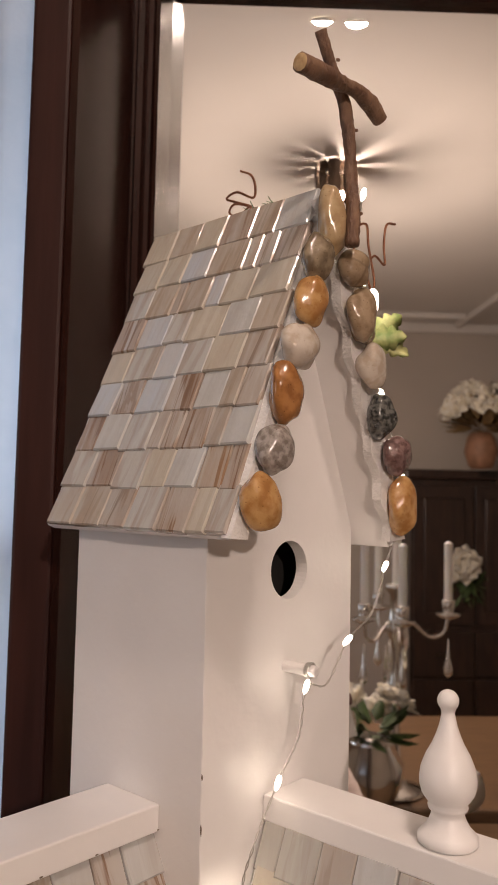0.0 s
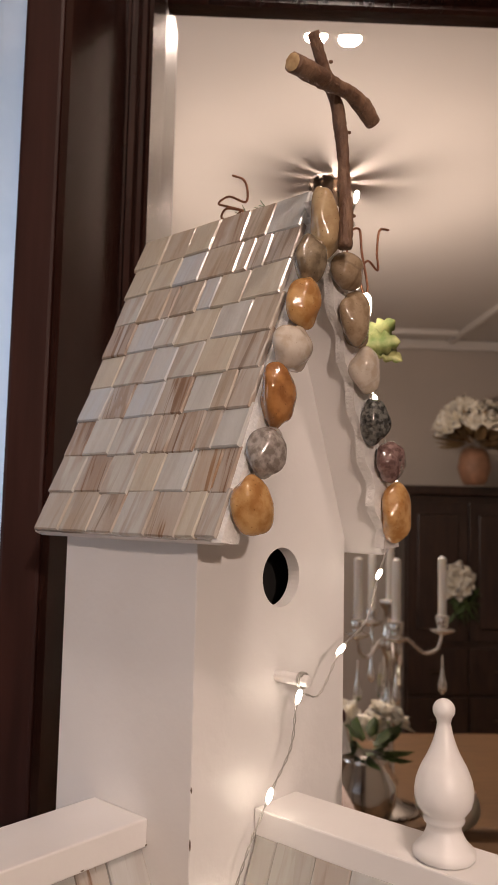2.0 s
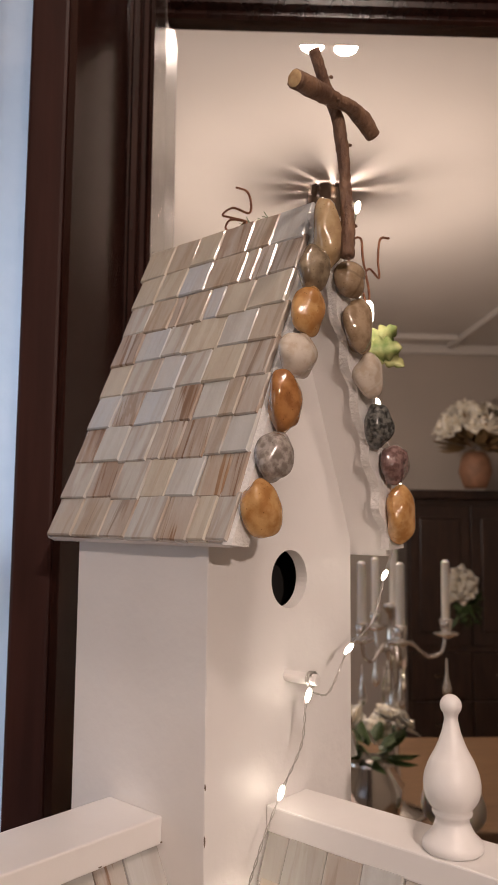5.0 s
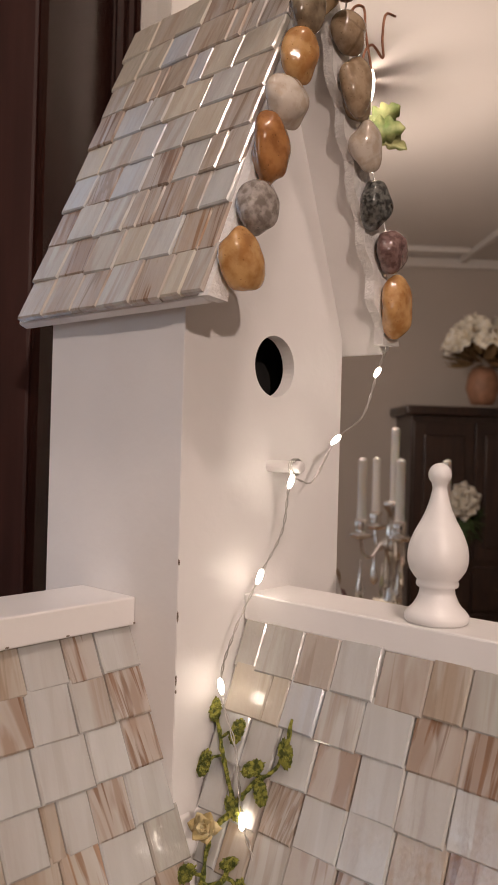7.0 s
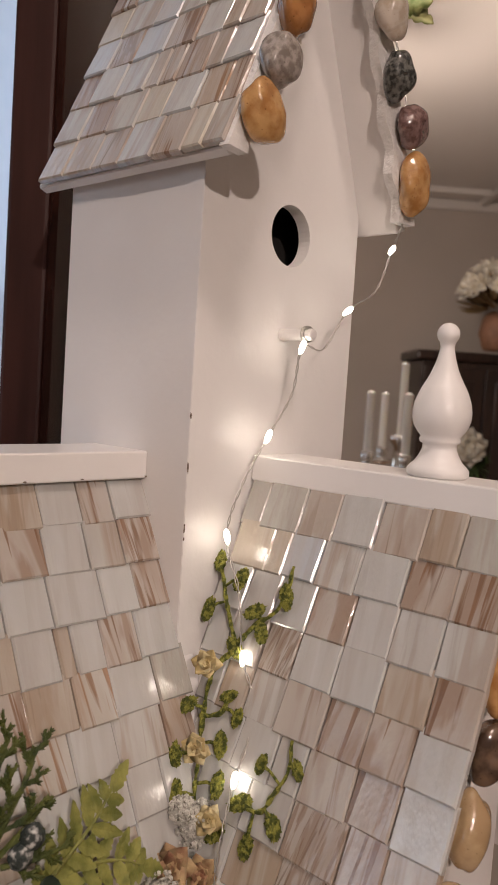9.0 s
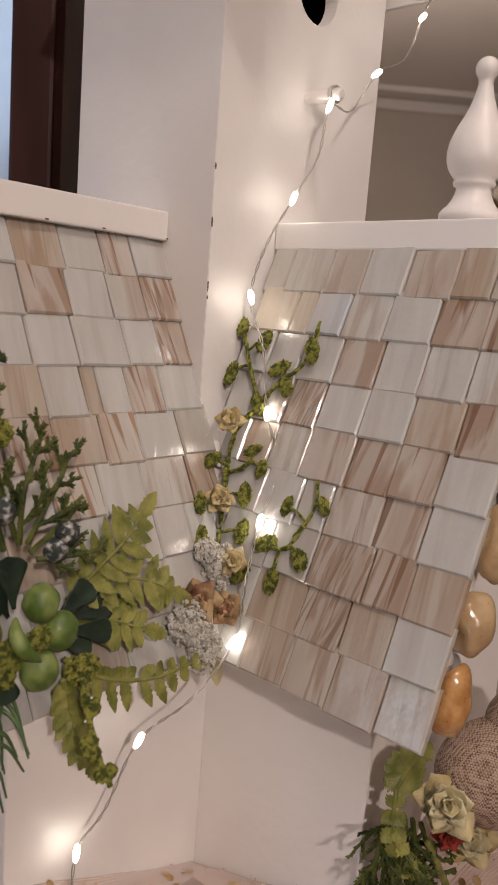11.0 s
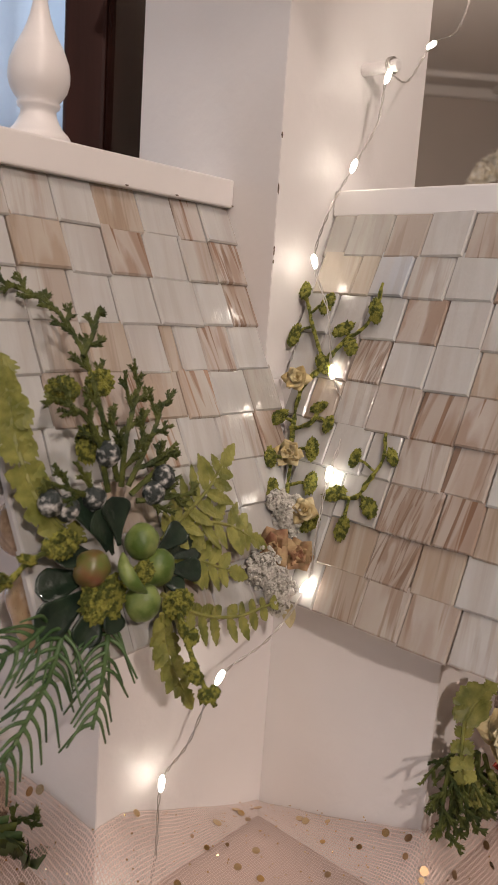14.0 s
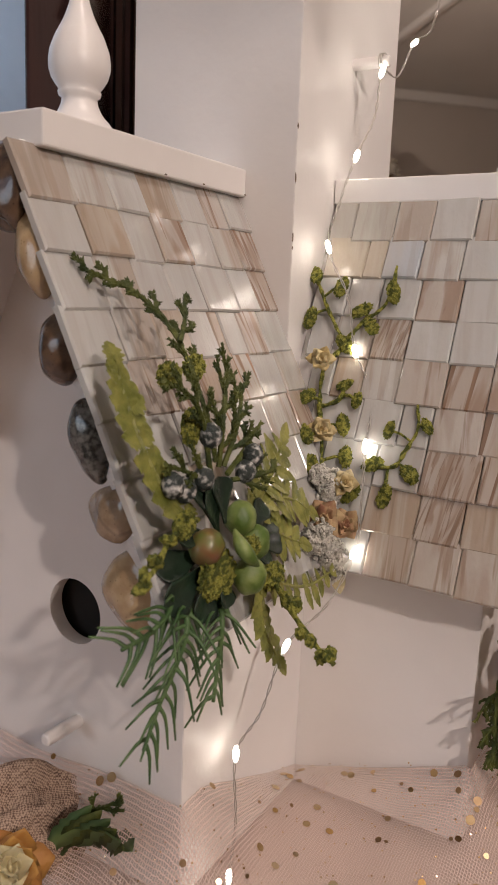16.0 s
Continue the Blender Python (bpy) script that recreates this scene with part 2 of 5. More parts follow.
def plate(outline, thickness, to3d, hole=None, segments=40):
    """A plate from a 2D outline with an optional round hole, carried into space by to3d(a, b, depth)."""
    bm = bmesh.new()
    loops = [outline]
    if hole:
        loops.append([(hole[0] + hole[2] * math.cos(2 * math.pi * i / segments), hole[1] + hole[2] * math.sin(2 * math.pi * i / segments)) for i in range(segments)])
    for lp in loops:
        vs = [bm.verts.new((a, b, 0)) for a, b in lp]
        for i in range(len(vs)):
            bm.edges.new((vs[i], vs[(i + 1) % len(vs)]))
    bmesh.ops.triangle_fill(bm, use_beauty=True, edges=bm.edges[:])
    ext = bmesh.ops.extrude_face_region(bm, geom=bm.faces[:])
    for v in [g for g in ext["geom"] if isinstance(g, bmesh.types.BMVert)]:
        v.co.z = thickness
    for v in bm.verts:
        v.co = Vector(to3d(v.co.x, v.co.y, v.co.z))
    return bm


def lathe(profile, segments=40, closed=True):
    """A turned body round z from (height, radius) pairs."""
    bm = bmesh.new()
    rings = []
    for z, r in profile:
        rings.append([bm.verts.new((r * math.cos(2 * math.pi * i / segments), r * math.sin(2 * math.pi * i / segments), z)) for i in range(segments)])
    for a, b in zip(rings, rings[1:]):
        for i in range(segments):
            bm.faces.new((a[i], a[(i + 1) % segments], b[(i + 1) % segments], b[i]))
    if closed:
        bm.faces.new(rings[0])
        bm.faces.new(rings[-1])
    return bm


def spline(points, steps=8):
    """Catmull-Rom through the points."""
    p = [Vector(q) for q in points]
    p = [p[0] * 2 - p[1]] + p + [p[-1] * 2 - p[-2]]
    out = []
    for i in range(1, len(p) - 2):
        for s in range(steps):
            t = s / steps
            out.append(0.5 * (2 * p[i] + (p[i + 1] - p[i - 1]) * t + (2 * p[i - 1] - 5 * p[i] + 4 * p[i + 1] - p[i + 2]) * t * t
                              + (3 * p[i] - p[i - 1] - 3 * p[i + 1] + p[i + 2]) * t ** 3))
    out.append(p[-2])
    return out


def tube(bm, path, radius, sides=8, wobble=0.0):
    """A closed tube along a path; radius is a number or a function of 0..1."""
    rings, side = [], None
    n = len(path)
    for i, p in enumerate(path):
        d = (path[min(i + 1, n - 1)] - path[max(i - 1, 0)]).normalized()
        if side is None:
            side = d.orthogonal().normalized()
        side = (side - d * side.dot(d)).normalized()
        up = d.cross(side)
        r = radius(i / (n - 1)) if callable(radius) else radius
        ring = []
        for k in range(sides):
            a = 2 * math.pi * k / sides
            o = side * math.cos(a) + up * math.sin(a)
            rr = r * (1 + wobble * noise.noise((p + o * r) * 260))
            ring.append(bm.verts.new(p + o * rr))
        rings.append(ring)
    for a, b in zip(rings, rings[1:]):
        for k in range(sides):
            bm.faces.new((a[k], a[(k + 1) % sides], b[(k + 1) % sides], b[k]))
    bm.faces.new(rings[0])
    bm.faces.new(rings[-1])
    return bm


def ball(bm, place, radii, turn=(0, 0, 0), lumps=0.0, freq=40.0, level=3, seed=0.0):
    made = bmesh.ops.create_icosphere(bm, subdivisions=level, radius=1.0)["verts"]
    rot = Euler([radians(a) for a in turn]).to_matrix()
    big = max(radii)
    for v in made:
        d = v.co.normalized()
        k = 1 + lumps * noise.noise(d * freq * 0.03 * 1.4 + Vector((seed, seed * 1.7, -seed)))
        v.co = Vector(place) + rot @ Vector((d.x * radii[0] * k, d.y * radii[1] * k, d.z * radii[2] * k))
    return bm


# ---- room: walls, floor, ceiling, behind and beside the mirror ----
MIR_Y, MIR_SLOPE = 0.820, 0.0225      # the mirror's plane: y = MIR_Y + MIR_SLOPE * x
MIR_N = Vector((MIR_SLOPE, -1, 0)).normalized()


def behind(x, y, z):
    """The place in the room whose reflection shows at (x, y, z) behind the glass."""
    p = Vector((x, y, z))
    d = (p - Vector((0, MIR_Y, 0))).dot(MIR_N)
    return p - 2 * d * MIR_N


ROOM = (-2.6, 2.9, -3.75, 0.885, 0.0, 2.75)     # x0 x1 y0 y1 z0 z1
rx0, rx1, ry0, ry1, rz0, rz1 = ROOM
tagged(part("floor", boxed(rx0 - .1, rx1 + .1, ry0 - .1, ry1 + .1, -0.1, 0), FLOORWOOD), "warm brown wooden floor of the dining room", "floor", kind="structure")
tagged(part("ceiling", boxed(rx0 - .1, rx1 + .1, ry0 - .1, ry1 + .1, rz1, rz1 + 0.1), CEILING), "cream painted plaster ceiling", "ceiling", kind="structure")
for nm, b in (("wall_south", (rx0, rx1, ry0 - .1, ry0, 0, rz1)), ("wall_east", (rx1, rx1 + .1, ry0 - .1, ry1 + .1, 0, rz1)), ):
    tagged(part(nm, boxed(*b), WALLPAINT), "beige painted plaster wall", "wall", kind="structure")
# wall behind the mirror, with a window opening at its left
WX0, WX1, WZ0, WZ1 = -1.35, -0.19, 0.85, 2.3
bm = bmesh.new()
box(bm, rx0, WX0, ry1, ry1 + .1, 0, rz1)
box(bm, WX1, rx1, ry1, ry1 + .1, 0, rz1)
box(bm, WX0, WX1, ry1, ry1 + .1, 0, WZ0)
box(bm, WX0, WX1, ry1, ry1 + .1, WZ1, rz1)
tagged(part("wall_north", bm, WALLPAINT), "beige painted wall with a tall window", "wall", kind="structure")
win = thing("window_1", "white framed window with pale daylight behind lace", "window", pose(0, 0, 0), kind="structure")
bm = bmesh.new()
for x in (WX0, WX1 - .035, (WX0 + WX1) / 2 - .018):
    box(bm, x, x + .035, ry1 + .03, ry1 + .07, WZ0, WZ1, .004)
for z in (WZ0, WZ1 - .035, 1.42):
    box(bm, WX0 + .035, WX1 - .035, ry1 + .033, ry1 + .067, z, z + .035, .004)
part("window_frame", bm, SATIN, win)
LACE = mat("lace_curtain", (0.74, 0.78, 0.84), 0.9, vary=(0.60, 0.66, 0.74), scale=22, detail=6, bump=0.5, bump_scale=180)
LACE.node_tree.nodes["Principled BSDF"].inputs["Transmission Weight"].default_value = 0.0
bm = bmesh.new()
N = 90
cols = []
for i in range(N + 1):
    x = WX0 - .02 + (WX1 - WX0 + .03) * i / N
    y = ry1 - .012 + .010 * math.sin(i * 0.9) + .004 * math.sin(i * 2.3)
    cols.append((bm.verts.new((x, y, WZ0 - .1)), bm.verts.new((x, y, WZ1 + .05))))
for a, b in zip(cols, cols[1:]):
    bm.faces.new((a[0], b[0], b[1], a[1]))
curtain = part("lace_curtain", bm, LACE, smooth=True)
tagged(curtain, "sheer white lace curtain hanging at the window", "curtain")
n, l = LACE.node_tree.nodes, LACE.node_tree.links
tr, mx = n.new("ShaderNodeBsdfTranslucent"), n.new("ShaderNodeMixShader")
tr.inputs[0].default_value = (0.80, 0.86, 0.95, 1)
mx.inputs[0].default_value = 0.6
l.new(n["Principled BSDF"].outputs[0], mx.inputs[1])
l.new(tr.outputs[0], mx.inputs[2])
l.new(mx.outputs[0], n["Material Output"].inputs["Surface"])
day = lamp("window_daylight", "AREA", ((WX0 + WX1) / 2, ry1 + .3, 1.6), 4.5, (0.72, 0.84, 1.0), 0.9, ((WX0 + WX1) / 2, 0, 1.5))

# second window, unseen, added in the west wall to light the left faces
VY0, VY1, VZ0, VZ1 = -1.9, -0.3, 0.9, 2.3
bm = bmesh.new()
box(bm, rx0 - .1, rx0, ry0 - .1, VY0, 0, rz1)
box(bm, rx0 - .1, rx0, VY1, ry1 + .1, 0, rz1)
box(bm, rx0 - .1, rx0, VY0, VY1, 0, VZ0)
box(bm, rx0 - .1, rx0, VY0, VY1, VZ1, rz1)
tagged(part("wall_west", bm, WALLPAINT), "beige painted plaster wall with an added window", "wall", kind="structure")
win = thing("fill_window", "unseen white framed window added as side fill", "window", pose(0, 0, 0), kind="structure")
bm = bmesh.new()
for y in (VY0, VY1 - .04, (VY0 + VY1) / 2 - .02):
    box(bm, rx0 - .07, rx0 - .03, y, y + .04, VZ0, VZ1, .004)
for z in (VZ0, VZ1 - .04):
    box(bm, rx0 - .067, rx0 - .033, VY0 + .04, VY1 - .04, z, z + .04, .004)
part("window_frame", bm, SATIN, win)
# fill lamp in the added opening, brightens the birdhouse's left side
side = lamp("window_daylight", "AREA", (rx0 - .08, (VY0 + VY1) / 2, (VZ0 + VZ1) / 2), 7.5, (0.82, 0.88, 1.0), 1.3, (0, (VY0 + VY1) / 2, 1.4))

# crown moulding along the far wall and a raised ceiling border
bm = bmesh.new()
box(bm, rx0, rx1, ry0, ry0 + .05, rz1 - .07, rz1 - .001, .012)
tagged(part("cornice", bm, CEILING), "cream crown moulding under the ceiling", "moulding", kind="structure")
bm = bmesh.new()
px = behind(1.50, 4.6, 2.7)
box(bm, px.x - .05, px.x, ry0 + .06, -1.0, rz1 - .04, rz1 - .001, .01)
box(bm, rx0, px.x - .055, ry0 + .30, ry0 + .35, rz1 - .04, rz1 - .001, .01)
tagged(part("ceiling_trim", bm, CEILING), "cream raised plaster border on the ceiling", "moulding", kind="structure")

# ---- mirror with its wooden frame ----
MX0, MX1, MZ0, MZ1 = -0.0960, 1.05, 1.0, 2.046
FRAME_M = pose(0, MIR_Y, 0, 0, 0, math.degrees(math.atan(MIR_SLOPE)))
mirror = thing("framed_mirror", "large mirror with dark polished mahogany surround standing behind the birdhouse", "mirror", FRAME_M)
bm = bmesh.new()
bev, dep = 0.024, 0.00025
o = [(MX0, MZ0), (MX1, MZ0), (MX1, MZ1), (MX0, MZ1)]
i_ = [(MX0 + bev, MZ0 + bev), (MX1 - bev, MZ0 + bev), (MX1 - bev, MZ1 - bev), (MX0 + bev, MZ1 - bev)]
ov = [bm.verts.new((x, dep, z)) for x, z in o]
iv = [bm.verts.new((x, 0, z)) for x, z in i_]
bk = [bm.verts.new((x, dep + .003, z)) for x, z in o]
bm.faces.new(iv)
for k in range(4):
    q = (k + 1) % 4
    bm.faces.new((ov[k], ov[q], iv[q], iv[k]))
    bm.faces.new((ov[k], bk[k], bk[q], ov[q]))
bm.faces.new(bk)
part("glass", bm, MIRROR, mirror, "bevelled silver mirror glass")


def rail(name, x0, x1, z0, z1, upright, lip, material):
    """A moulded frame rail: inner lip, rounded cove, drawn as a swept profile. The inner side is the side of the glass."""
    w = (x1 - x0) if upright else (z1 - z0)
    deep = .112 if upright else .030
    lip_y = -.125 if upright else -.010
    prof = [(0, 0.008), (0, lip_y), (.003, lip_y - .004), (.006, lip_y), (.010, lip_y), (.013, lip_y - .010), (.018, lip_y - .012), (.020, lip_y - .008)]
    for k in range(9):
        a = k / 8
        prof.append((.022 + (w - .026) * a, lip_y - .008 - deep * a ** 1.1 - .010 * math.sin(a * math.pi)))
    prof += [(w, lip_y - .014 - deep), (w, 0.008)]
    bm = bmesh.new()
    ends = []
    for far in (0, 1):
        ring = []
        for a, d in prof:
            if upright:
                x = (x1 - a) if lip == "right" else (x0 + a)
                ring.append(bm.verts.new((x, d, (z0, z1)[far])))
            else:
                z = (z0 + a) if lip == "below" else (z1 - a)
                ring.append(bm.verts.new(((x0, x1)[far], d, z)))
        ends.append(ring)
    A, B = ends
    for k in range(len(A)):
        q = (k + 1) % len(A)
        bm.faces.new((A[k], A[q], B[q], B[k]))
    bm.faces.new(A)
    bm.faces.new(B)
    return part(name, bm, material, mirror)


rail("stile", MX0 - .050, MX0 + .002, MZ0 - .05, MZ1 + .05, True, "right", MAHOGANY)
rail("stile", MX1 - .002, MX1 + .050, MZ0 - .05, MZ1 + .05, True, "left", MAHOGANY)
rail("top_rail", MX0 + .003, MX1 - .003, MZ1 - .002, MZ1 + .05, False, "below", MAHOGANY)
rail("bottom_rail", MX0 + .003, MX1 - .003, MZ0 - .05, MZ0 + .002, False, "above", MAHOGANY)
part("outer_casing", boxed(MX0 - .0800, MX0 - .0505, -.252, .03, MZ0 - .1, MZ1 + .12, .003), REDWOOD, mirror, "reddish mahogany outer casing")

# ---- console that carries the birdhouse ----
console = thing("console_table", "console covered with a blush cloth under the birdhouse", "table", pose(0, 0, 0))
part("tabletop", boxed(-0.9, .235, 0.10, 0.565, 0.955, 0.990, .004), TABLECLOTH, console)
for x in (-.85, .16):
    for y in (.13, .55):
        part("leg", boxed(x, x + .05, y, y + .05, 0.0, 0.955, .004), EBONY, console)

# ---- the birdhouse ----
TW, TD = 0.128, 0.107                    # tower: width along local x, depth along local y
RIDGE = (0.062, 0.674)                   # tower ridge: x, z
LEAVE, REAVE = (-0.018, 0.482), (0.142, 0.474)
MIDY, MIDX = TD / 2, TW / 2
TOP = 0.328                              # underside of the wings' ridge caps
RX_TOP, RX_EAVE = 0.0459, -0.0305         # right wing slope: local x at top and eave
LY_TOP, LY_EAVE = 0.035, -0.052          # left wing slope: local y at top and eave
EAVE_Z = 0.137
house = thing("birdhouse", "white wooden church-shaped birdhouse with stained glass tile roofs and pebble trim", "birdhouse")


def roof_x(z, side):
    e = LEAVE if side < 0 else REAVE
    return RIDGE[0] + (e[0] - RIDGE[0]) * (RIDGE[1] - z) / (RIDGE[1] - e[1])


# tower walls
peak = RIDGE[1] - 0.020
in_l = lambda z: roof_x(z, -1) + 0.010
in_r = lambda z: roof_x(z, 1) - 0.010
zl = RIDGE[1] - (RIDGE[0] + 0.010) / (RIDGE[0] - LEAVE[0]) * (RIDGE[1] - LEAVE[1])
zr = RIDGE[1] - (TW + 0.010 - RIDGE[0]) / (REAVE[0] - RIDGE[0]) * (RIDGE[1] - REAVE[1])
gable = [(0, 0.02), (TW, 0.02), (TW, zr), (RIDGE[0], peak), (0, zl)]
part("front_wall", plate(gable, 0.008, lambda a, b, d: (a, d, b), (0.0665, 0.4595, 0.0163)), WHITE, house, "white painted front with a round entry hole")
part("back_wall", plate(gable, 0.008, lambda a, b, d: (a, TD - d, b)), WHITE, house)
part("side_wall", boxed(-0.0003, 0.008, 0.0003, TD - 0.0003, 0.02, zl + .004), WHITE, house)
part("side_wall", boxed(TW - 0.008, TW + 0.0003, 0.0003, TD - 0.0003, 0.02, zr), WHITE, house)
# solid block, shade put into its colour, behind the entry hole
part("dark_lining", boxed(0.012, TW - 0.012, 0.03, TD - 0.012, 0.05, 0.5), HOLE_SHADE, house, "near-black block that gives the shade inside the nest box")


def perch(m):
    bm = lathe([(0, 0.0032), (0.021, 0.0032), (0.0222, 0.0028), (0.0226, 0.0018)], 16)
    return part("perch", bm, WHITE, house, "short white dowel", smooth=False, m=m)


perch(pose(0.0640, 0.0005, 0.4065, 90, 0, 0))


class Slope:
    """A roof plane: top edge point, way along the ridge, way down."""

    def __init__(self, top, along, down):
        self.top, self.u, self.v = Vector(top), Vector(along).normalized(), Vector(down).normalized()
        self.length = Vector(down).length
        self.n = self.u.cross(self.v).normalized()

    def flip(self):
        self.n = -self.n
        return self

    def at(self, u, v, h=0.0):
        return self.top + self.u * u + self.v * v + self.n * h

    def matrix(self, u, v, h=0.0):
        m = Matrix((self.u, self.v, self.n)).transposed().to_4x4()
        m.translation = self.at(u, v, h)
        return m


def board(slope, u0, u1, v0, v1, h0, h1, name, material, label=""):
    bm = boxed(u0, u1, v0, v1, h0, h1, 0.0008, 1)
    return part(name, bm, material, house, label, m=slope.matrix(0, 0))


def out(s, ref):
    return s if s.n.dot(Vector(ref)) > 0 else s.flip()


S_TL = out(Slope((RIDGE[0], 0, RIDGE[1]), (0, 1, 0), (LEAVE[0] - RIDGE[0], 0, LEAVE[1] - RIDGE[1])), (-1, 0, 0))
S_TR = out(Slope((RIDGE[0], 0, RIDGE[1]), (0, 1, 0), (REAVE[0] - RIDGE[0], 0, REAVE[1] - RIDGE[1])), (1, 0, 0))
S_R = out(Slope((RX_TOP, 0, TOP), (0, -1, 0), (RX_EAVE - RX_TOP, 0, EAVE_Z - TOP)), (-1, 0, 0))
S_R2 = out(Slope((2 * MIDX - RX_TOP, 0, TOP), (0, -1, 0), (RX_TOP - RX_EAVE, 0, EAVE_Z - TOP)), (1, 0, 0))
S_L = out(Slope((0, LY_TOP, TOP), (-1, 0, 0), (0, LY_EAVE - LY_TOP, EAVE_Z - TOP)), (0, -1, 0))
S_L2 = out(Slope((0, 2 * MIDY - LY_TOP, TOP), (-1, 0, 0), (0, LY_TOP - LY_EAVE, EAVE_Z - TOP)), (0, 1, 0))
Y0, Y1 = -0.025, 0.121
roof_tl = board(S_TL, Y0, Y1, 0.002, S_TL.length - .001, -0.0105, -0.0042, "roof_board", WHITE, "white roof board under glass tiles")
roof_tr = board(S_TR, Y0, Y1, 0.013, S_TR.length - .001, -0.0105, -0.0010, "roof_board", WHITE, "white roof board on the far side of the ridge")
WR, WL = 0.1400, 0.1445
roof_r = board(S_R, -0.012, WR, -0.004, .1975, -0.0100, -0.0042, "wing_roof_board", WHITE, "white wing roof board under glass tiles")
roof_r2 = board(S_R2, 0, WR, -0.004, S_R2.length, -0.0100, -0.0010, "wing_roof_board", WHITE, "white wing roof board")
roof_l = board(S_L, -0.012, WL, -0.004, .1975, -0.0100, -0.0042, "wing_roof_board", WHITE, "white wing roof board under glass tiles")
roof_l2 = board(S_L2, 0, WL, -0.004, S_L2.length, -0.0100, -0.0010, "wing_roof_board", WHITE, "white wing roof board")

# wing walls
slope_k = (RX_TOP - RX_EAVE) / (TOP - EAVE_Z)


def wing_gable(mid, half):
    ztop = TOP - 0.004
    zs = EAVE_Z + 0.047
    return [(mid - half, 0.0), (mid + half, 0.0), (mid + half, zs), (mid + 0.012, ztop), (mid - 0.012, ztop), (mid - half, zs)]


RWALL, LWALL = 0.0, -0.018
RFRONT, LFRONT = -0.1155, -0.1135
part("wing_front_wall", plate(wing_gable(MIDX, MIDX - RWALL), 0.008, lambda a, b, d: (a, RFRONT + d, b), (MIDX, 0.125, 0.016)), WHITE, house, "white painted gable wall with a round hole")
part("wing_front_wall", plate(wing_gable(MIDY, MIDY - LWALL), 0.008, lambda a, b, d: (LFRONT + d, a, b), (0.046, 0.125, 0.016)), WHITE, house, "white painted gable wall with a round hole")
part("wing_side_wall", boxed(RWALL - .0003, RWALL + .008, RFRONT + .0003, -0.0005, 0, EAVE_Z + .048), WHITE, house)
part("wing_side_wall", boxed(2 * MIDX - RWALL - .008, 2 * MIDX - RWALL - .0003, RFRONT + .0082, -0.0005, 0, EAVE_Z + .048, .0006), WHITE, house)
part("wing_side_wall", boxed(LFRONT + .0003, -0.0005, LWALL - .0003, LWALL + .008, 0, EAVE_Z + .048), WHITE, house)
part("wing_side_wall", boxed(LFRONT + .0082, -0.0005, 2 * MIDY - LWALL - .008, 2 * MIDY - LWALL - .0003, 0, EAVE_Z + .048, .0006), WHITE, house)
# the same painted shade behind the wings' holes
part("dark_lining", boxed(LFRONT + .012, -0.004, LWALL + .012, 2 * MIDY - LWALL - .012, 0.03, 0.15), HOLE_SHADE, house, "near-black block that gives the shade inside the wing")
part("dark_lining", boxed(RWALL + .012, 2 * MIDX - .012, RFRONT + .012, -0.004, 0.03, 0.15), HOLE_SHADE, house, "near-black block that gives the shade inside the wing")
perch(pose(LFRONT + .0005, 0.0435, 0.0700, 0, -90, 0))

# ridge caps and turned finials
FINIAL = [(0, .0128), (.0012, .0140), (.0035, .0140), (.0052, .0128), (.0070, .0108), (.0095, .0092), (.0125, .0079), (.0150, .0076), (.0158, .0090),
          (.0172, .0094), (.0184, .0088), (.0200, .0102), (.0230, .0122), (.0265, .0132), (.0300, .0133), (.0340, .0127), (.0380, .0112), (.0408, .0100),
          (.0412, .0097), (.0450, .0076), (.0490, .0058), (.0535, .0043), (.0575, .0034), (.0592, .0031), (.0600, .0033)]
FINIAL += [(.0650 - .0051 * math.cos(a), .0051 * math.sin(a)) for a in [math.pi * k / 12 for k in range(3, 12)]] + [(.0701, .0002)]
cap_r = part("ridge_cap", boxed(MIDX - .0178, MIDX + .0178, -0.160, -0.0006, TOP, TOP + .0135, .0009, 2), SATIN, house, "white painted ridge cap with chipped edges")
cap_l = part("ridge_cap", boxed(-0.1475, -0.0006, MIDY - .0238, MIDY + .0185, TOP - .0010, TOP + .0130, .0009, 2), SATIN, house, "white painted ridge cap with chipped edges")
part("finial", lathe(FINIAL, 48), SATIN, cap_r, "turned white wooden finial", smooth=True, m=pose(MIDX - .003, -0.1010, TOP + .0135))
part("finial", lathe(FINIAL, 48), SATIN, cap_l, "turned white wooden finial", smooth=True, m=pose(-0.1025, MIDY, TOP + .0130, 0, 0, 40))


